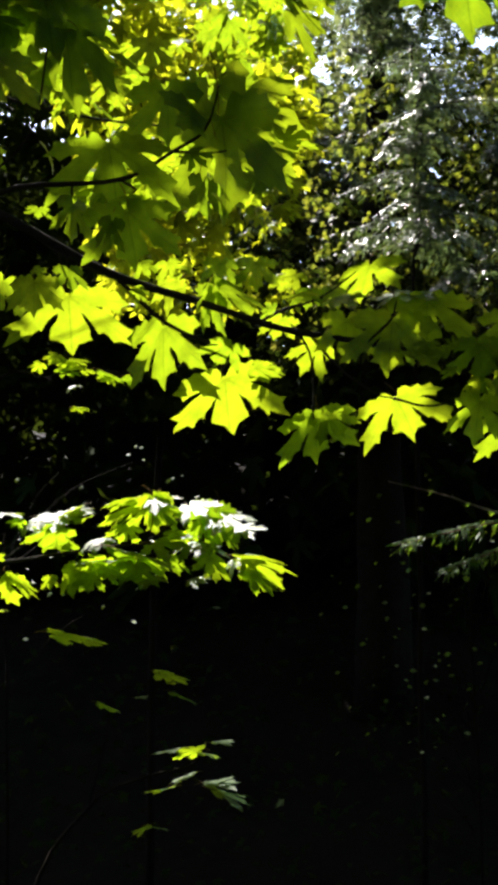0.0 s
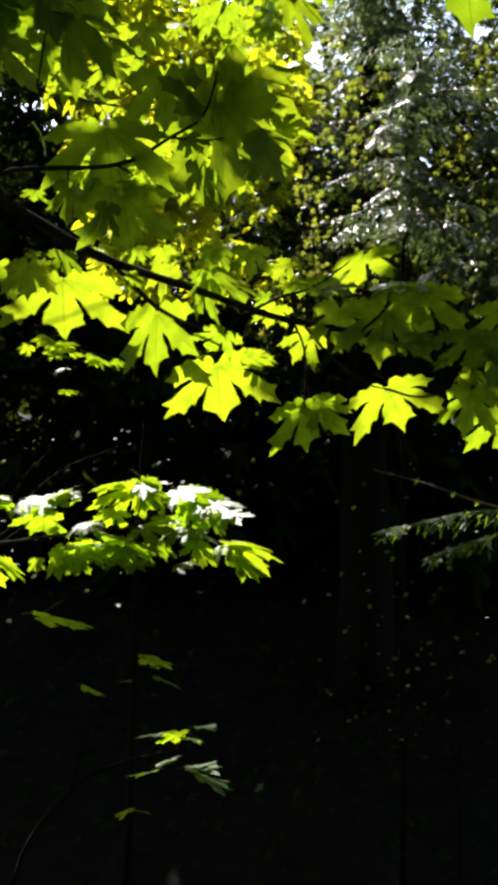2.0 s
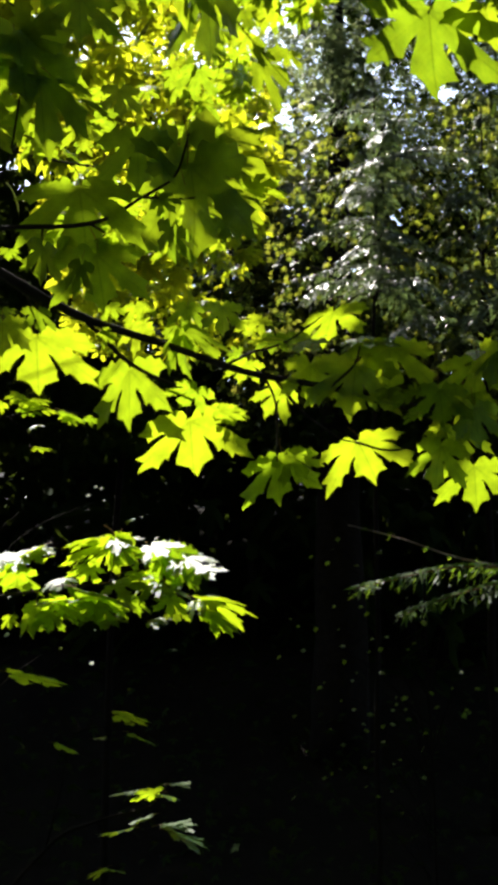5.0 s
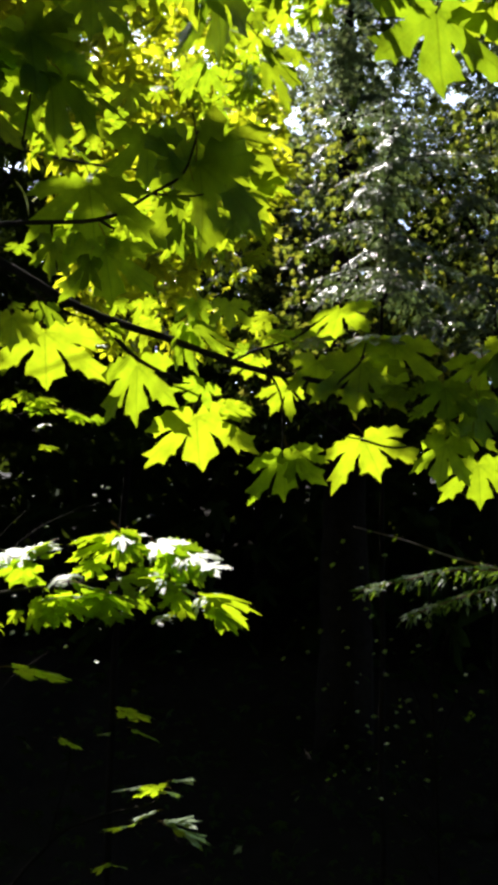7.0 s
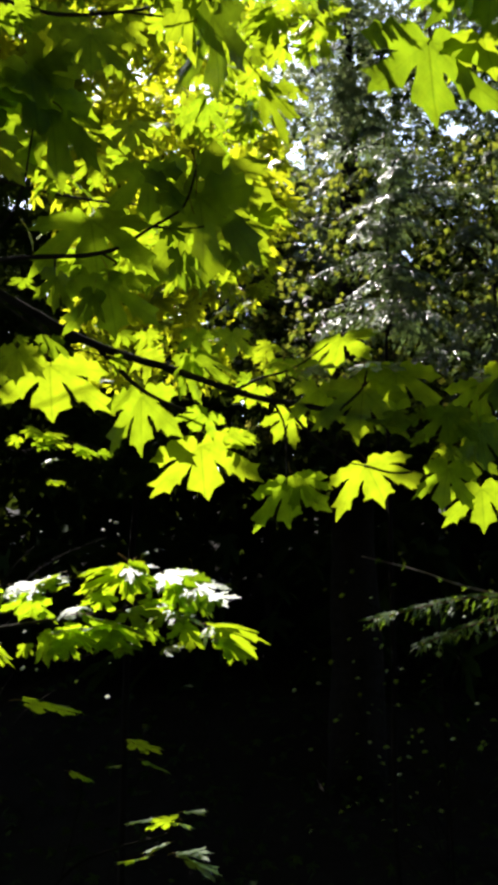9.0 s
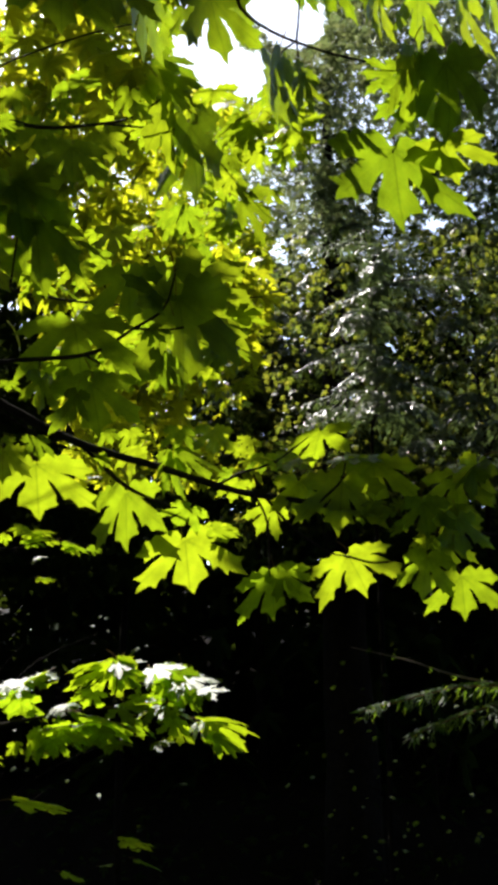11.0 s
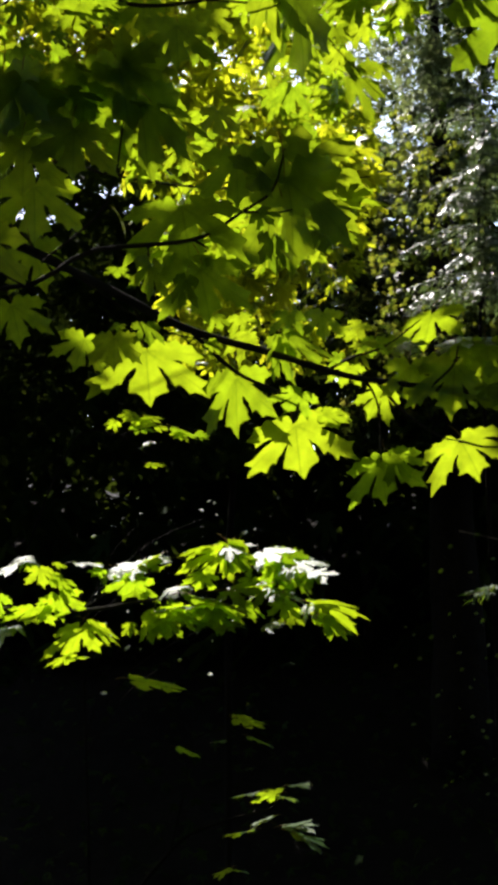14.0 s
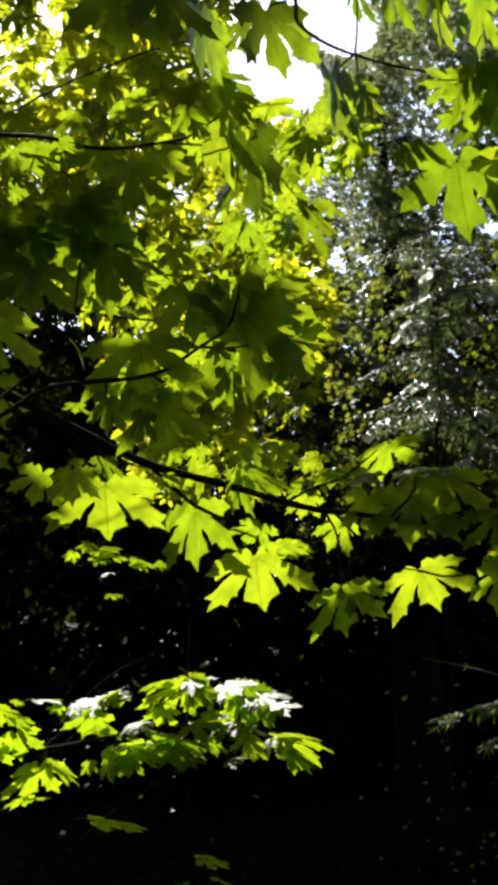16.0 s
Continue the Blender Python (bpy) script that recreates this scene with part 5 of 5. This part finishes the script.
bough_of(fir, smooth_path([(2.6, 6.2, 1.35)] + [(1.931, 6.251, 1.856), (1.445, 6.140, 1.904), (1.026, 6.026, 1.977), (0.782, 5.962, 2.051), (0.516, 5.901, 2.111)], 4), 0.3, rng, 0.014, 1, 0.08, 0.010, [FIR_TWIG, FIR])
bough_of(fir, smooth_path([(2.6, 6.2, 1.35)] + [(1.931, 6.251, 1.856), (1.342, 6.036, 1.920), (1.017, 5.985, 1.923), (0.775, 5.943, 1.874), (0.537, 5.902, 1.816)], 4), 0.5, rng, 0.03, 2, 0.28, 0.006, [PETIOLE, FIR])
bough_of(fir, smooth_path([(2.6, 6.2, 1.35)] + [(1.931, 6.265, 1.775), (1.445, 6.145, 1.878), (1.157, 6.051, 1.834), (0.931, 5.962, 1.767), (0.769, 5.922, 1.702)], 4), 0.5, rng, 0.03, 2, 0.3, 0.006, [PETIOLE, FIR])
# two saplings added in the hollow; tiny leaves mirror the sun as flecks
rng = random.Random(72)
for foot, spots in FLECKS:
    fx, fy = foot
    fz = ground_z(fx, fy)
    root = empty("sapling", (fx, fy, fz), "thin added sapling with tiny leaves turned to glint", "sapling")
    stem("trunk", root, [(0.012, 0.005, [(fx, fy, fz - 0.1), (fx + 0.03, fy, 0.2), (fx - 0.02, fy, 1.9)])], SHADE_BARK, seed=fz)
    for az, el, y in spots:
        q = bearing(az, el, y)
        twig = stem("branch", root, [(0.004, 0.0015, [(fx, fy, q.z - 0.45), ((fx + q.x) / 2, (fy + q.y) / 2, q.z - 0.15), q])], SHADE_BARK, seed=az)
        for k in range(4):
            at = q + Vector((rng.gauss(0, 0.10), rng.gauss(0, 0.05), rng.gauss(0, 0.07)))
            a = Vector((rng.gauss(0, 1), -0.6, -0.6)).normalized() * rng.uniform(0.008, 0.022)
            n = Vector((-0.38 + rng.gauss(0, 0.3), -0.47 + rng.gauss(0, 0.3), 0.8))
            leaf(twig, *at, *a, *n, v=k, lit=2 if k < 2 else None, kind=WAXY)

# ---- ground ----
bm = bmesh.new()
xs = [-60, -30, -15] + [-9 + 0.45 * i for i in range(41)] + [15, 30, 60]
ys = [-40, -15, -6] + [-2 + 0.5 * i for i in range(53)] + [32, 60, 120]


grid = [[bm.verts.new((x, y, ground_z(x, y))) for x in xs] for y in ys]
for j in range(len(ys) - 1):
    for i in range(len(xs) - 1):
        bm.faces.new((grid[j][i], grid[j][i + 1], grid[j + 1][i + 1], grid[j + 1][i]))
tagged(link_mesh("ground", bm, [SHADE_SOIL]), "forest floor rising to a bank, soil darkened for shade", "ground", kind="structure")

# undergrowth on floor and bank
under = Crown(70)
rng = under.rng
for i in range(3500):
    x, y = rng.uniform(-4.5, 4.5), rng.uniform(9.0, 16)
    h = ground_z(x, y) + abs(rng.gauss(0, 0.5))
    under.add((x, y, h), (rng.gauss(0, 1), rng.gauss(0, 1), -0.3), (rng.gauss(0, 0.5), rng.gauss(0, 0.5) - 0.1, 1), rng.uniform(0.03, 0.1))
ug = under.link("undergrowth", SHADE_GREEN)
tagged(ug, "low leafy undergrowth, coloured dark for deep shade", "undergrowth", kind="stuff")

# ---- woods that close the place round ----
woods = Crown(80, SMALL, (1.0,))
rng = woods.rng
placed = 0
while placed < 12000:
    az, y, el = rng.uniform(-34, 26), rng.uniform(13.5, 20), -9 + 28 * rng.random() ** 1.4
    p = Vector((y * math.tan(radians(az)), y, 1.6 + y * math.tan(radians(el))))
    if open_to_sun(p, 0.3, 0.7, 1, GLADE):
        woods.add(p, (rng.gauss(0, 1), rng.gauss(0, 1), -0.5), (rng.gauss(0, 0.6), rng.gauss(0, 0.6), 1), rng.uniform(0.25, 0.55))
        placed += 1
placed = 0
while placed < 27000:
    az, y = rng.uniform(-24, 20), rng.uniform(11.5, 17.5)
    top = (30.3 if -3 < az < 1.2 else 33.3 if az < 0 else 27.5) + 1.5 * noise.noise(Vector((az * 0.3, 0, 5)))
    el = 8 + (top - 8) * rng.random()
    p = Vector((y * math.tan(radians(az)), y, 1.6 + y * math.tan(radians(el))))
    if el > 25 and -9 < az < 1 and rng.random() < 0.5:
        continue
    if noise.noise(p * 0.9) < -0.34 + 0.012 * (el - 20) or in_gap(p) or not open_to_sun(p, 0.1, 0.7, 1, GLADE):
        continue
    woods.add(p, (rng.gauss(0, 1), rng.gauss(0, 1), -0.5), (rng.gauss(0, 0.6), rng.gauss(0, 0.6), 1), rng.uniform(0.045, 0.11))
    placed += 1
tagged(woods.link("woods", SHADE_GREEN), "dense woods on the bank, coloured dark for shade", "woods", kind="stuff")
low_woods = Crown(84, SMALL, (1.0,))
rng = low_woods.rng
for i in range(7000):
    y = rng.uniform(12.8, 15)
    p = Vector((y * math.tan(radians(rng.uniform(0, 15))), y, 1.6 + y * math.tan(radians(rng.uniform(10, 23.5)))))
    if open_to_sun(p, 0.1, 0.7, 1, GLADE):
        low_woods.add(p, (rng.gauss(0, 1), rng.gauss(0, 1), -0.5), (rng.gauss(0, 0.6), rng.gauss(0, 0.6), 1), rng.uniform(0.05, 0.11))
tagged(low_woods.link("woods", THICKET), "olive-green thicket behind the conifers", "woods", kind="stuff")
low_woods = Crown(85, SMALL, (1.0,))
rng = low_woods.rng
for i in range(4200):
    p = bearing(rng.uniform(-23, -4), rng.uniform(8, 23), rng.uniform(9.2, 10.8))
    low_woods.add(p, (rng.gauss(0, 1), rng.gauss(0, 1), -0.5), (rng.gauss(0, 0.6), rng.gauss(0, 0.6), 1), rng.uniform(0.08, 0.17))
tagged(low_woods.link("woods", SHADE_GREEN), "leafy thicket behind the maples, coloured dark for shade", "woods", kind="stuff")
high_woods = Crown(83, SMALL, (1.0,))
rng = high_woods.rng
placed = 0
while placed < 22000:
    az, y = rng.uniform(0.5, 15), rng.uniform(13, 17.5)
    el = rng.uniform(19, 31.5 + 0.42 * az)
    p = Vector((y * math.tan(radians(az)), y, 1.6 + y * math.tan(radians(el))))
    if noise.noise(p * 1.3) < -0.38 + 0.012 * (el - 20) or in_gap(p) or not open_to_sun(p, 0.1, 0.7, 1, GLADE):
        continue
    high_woods.add(p, (rng.gauss(0, 1), rng.gauss(0, 1), -0.5), (rng.gauss(0, 0.6), rng.gauss(0, 0.6), 1), rng.uniform(0.04, 0.10))
    placed += 1
for i in range(1500):
    # nearer leaves, which veil the tall trunk
    p = bearing(rng.gauss(4.7, 1.2), rng.uniform(23.5, 32.5), rng.uniform(11.9, 12.6))
    if noise.noise(p * 1.3) > -0.35 and not in_gap(p):
        high_woods.add(p, (rng.gauss(0, 1), rng.gauss(0, 1), -0.5), (rng.gauss(0, 0.6), rng.gauss(0, 0.6), 1), rng.uniform(0.04, 0.09))
tagged(high_woods.link("woods", HAZY), "pale small-leaved woods against the sky", "woods", kind="stuff")
# added leaves at the sides, behind and above, unseen, to block sky light
unseen_ring = Crown(81, SMALL, (1.0,))
rng = unseen_ring.rng
for i in range(9000):
    a = rng.uniform(26, 326)
    r = rng.uniform(8, 12)
    high = 13.0 if 60 < a < 292 else 6.0
    p = Vector((r * math.sin(radians(a)), r * math.cos(radians(a)), high * rng.random()))
    unseen_ring.add(p, (rng.gauss(0, 1), rng.gauss(0, 1), -0.5), (rng.gauss(0, 0.6), rng.gauss(0, 0.6), 1), rng.uniform(0.4, 0.8))
for i in range(2600):
    p = Vector((rng.uniform(-3, 9), rng.uniform(-9, 1.5), rng.uniform(6.5, 10)))
    unseen_ring.add(p, (rng.gauss(0, 1), rng.gauss(0, 1), -0.5), (rng.gauss(0, 0.5), rng.gauss(0, 0.5), 1), rng.uniform(0.4, 0.8))
tagged(unseen_ring.link("woods", SHADE_GREEN), "unseen ring of dark leaves added to cut sky light", "woods", kind="stuff")

# unseen leaves added overhead, above the view, to cut sky and sun
canopy = Crown(82, SMALL, (1.0,))
rng = canopy.rng
for i in range(11000):
    r, az = rng.uniform(6, 10), rng.uniform(-180, 180)
    el = 37.5 + 50 * rng.random() ** 1.3
    d = Vector((math.sin(radians(az)), math.cos(radians(az)), math.tan(radians(min(el, 80)))))
    p = Vector((0, 0, 1.6)) + d * min(r * 0.8, 11 / d.z)
    if open_to_sun(p, 0.6) and open_to_sun(p, 0.6, 0.7, 1, GLADE):
        canopy.add(p, (rng.gauss(0, 1), rng.gauss(0, 1), -0.5), (rng.gauss(0, 0.5), rng.gauss(0, 0.5), 1), rng.uniform(0.3, 0.6))
for i in range(7000):
    r, az = rng.uniform(8, 16), rng.uniform(-40, 60)
    el = 37.5 + 14 * rng.random() ** 1.5
    d = Vector((math.sin(radians(az)), math.cos(radians(az)), math.tan(radians(el))))
    p = Vector((0, 0, 1.6)) + d * r * 0.85
    if open_to_sun(p, 0.7) and open_to_sun(p, 0.7, 0.7, 1, GLADE):
        canopy.add(p, (rng.gauss(0, 1), rng.gauss(0, 1), -0.5), (rng.gauss(0, 0.5), rng.gauss(0, 0.5), 1), rng.uniform(0.4, 0.7))
tagged(canopy.link("canopy", SHADE_GREEN), "unseen leaf layer added overhead to darken floor and bank", "canopy", kind="stuff")
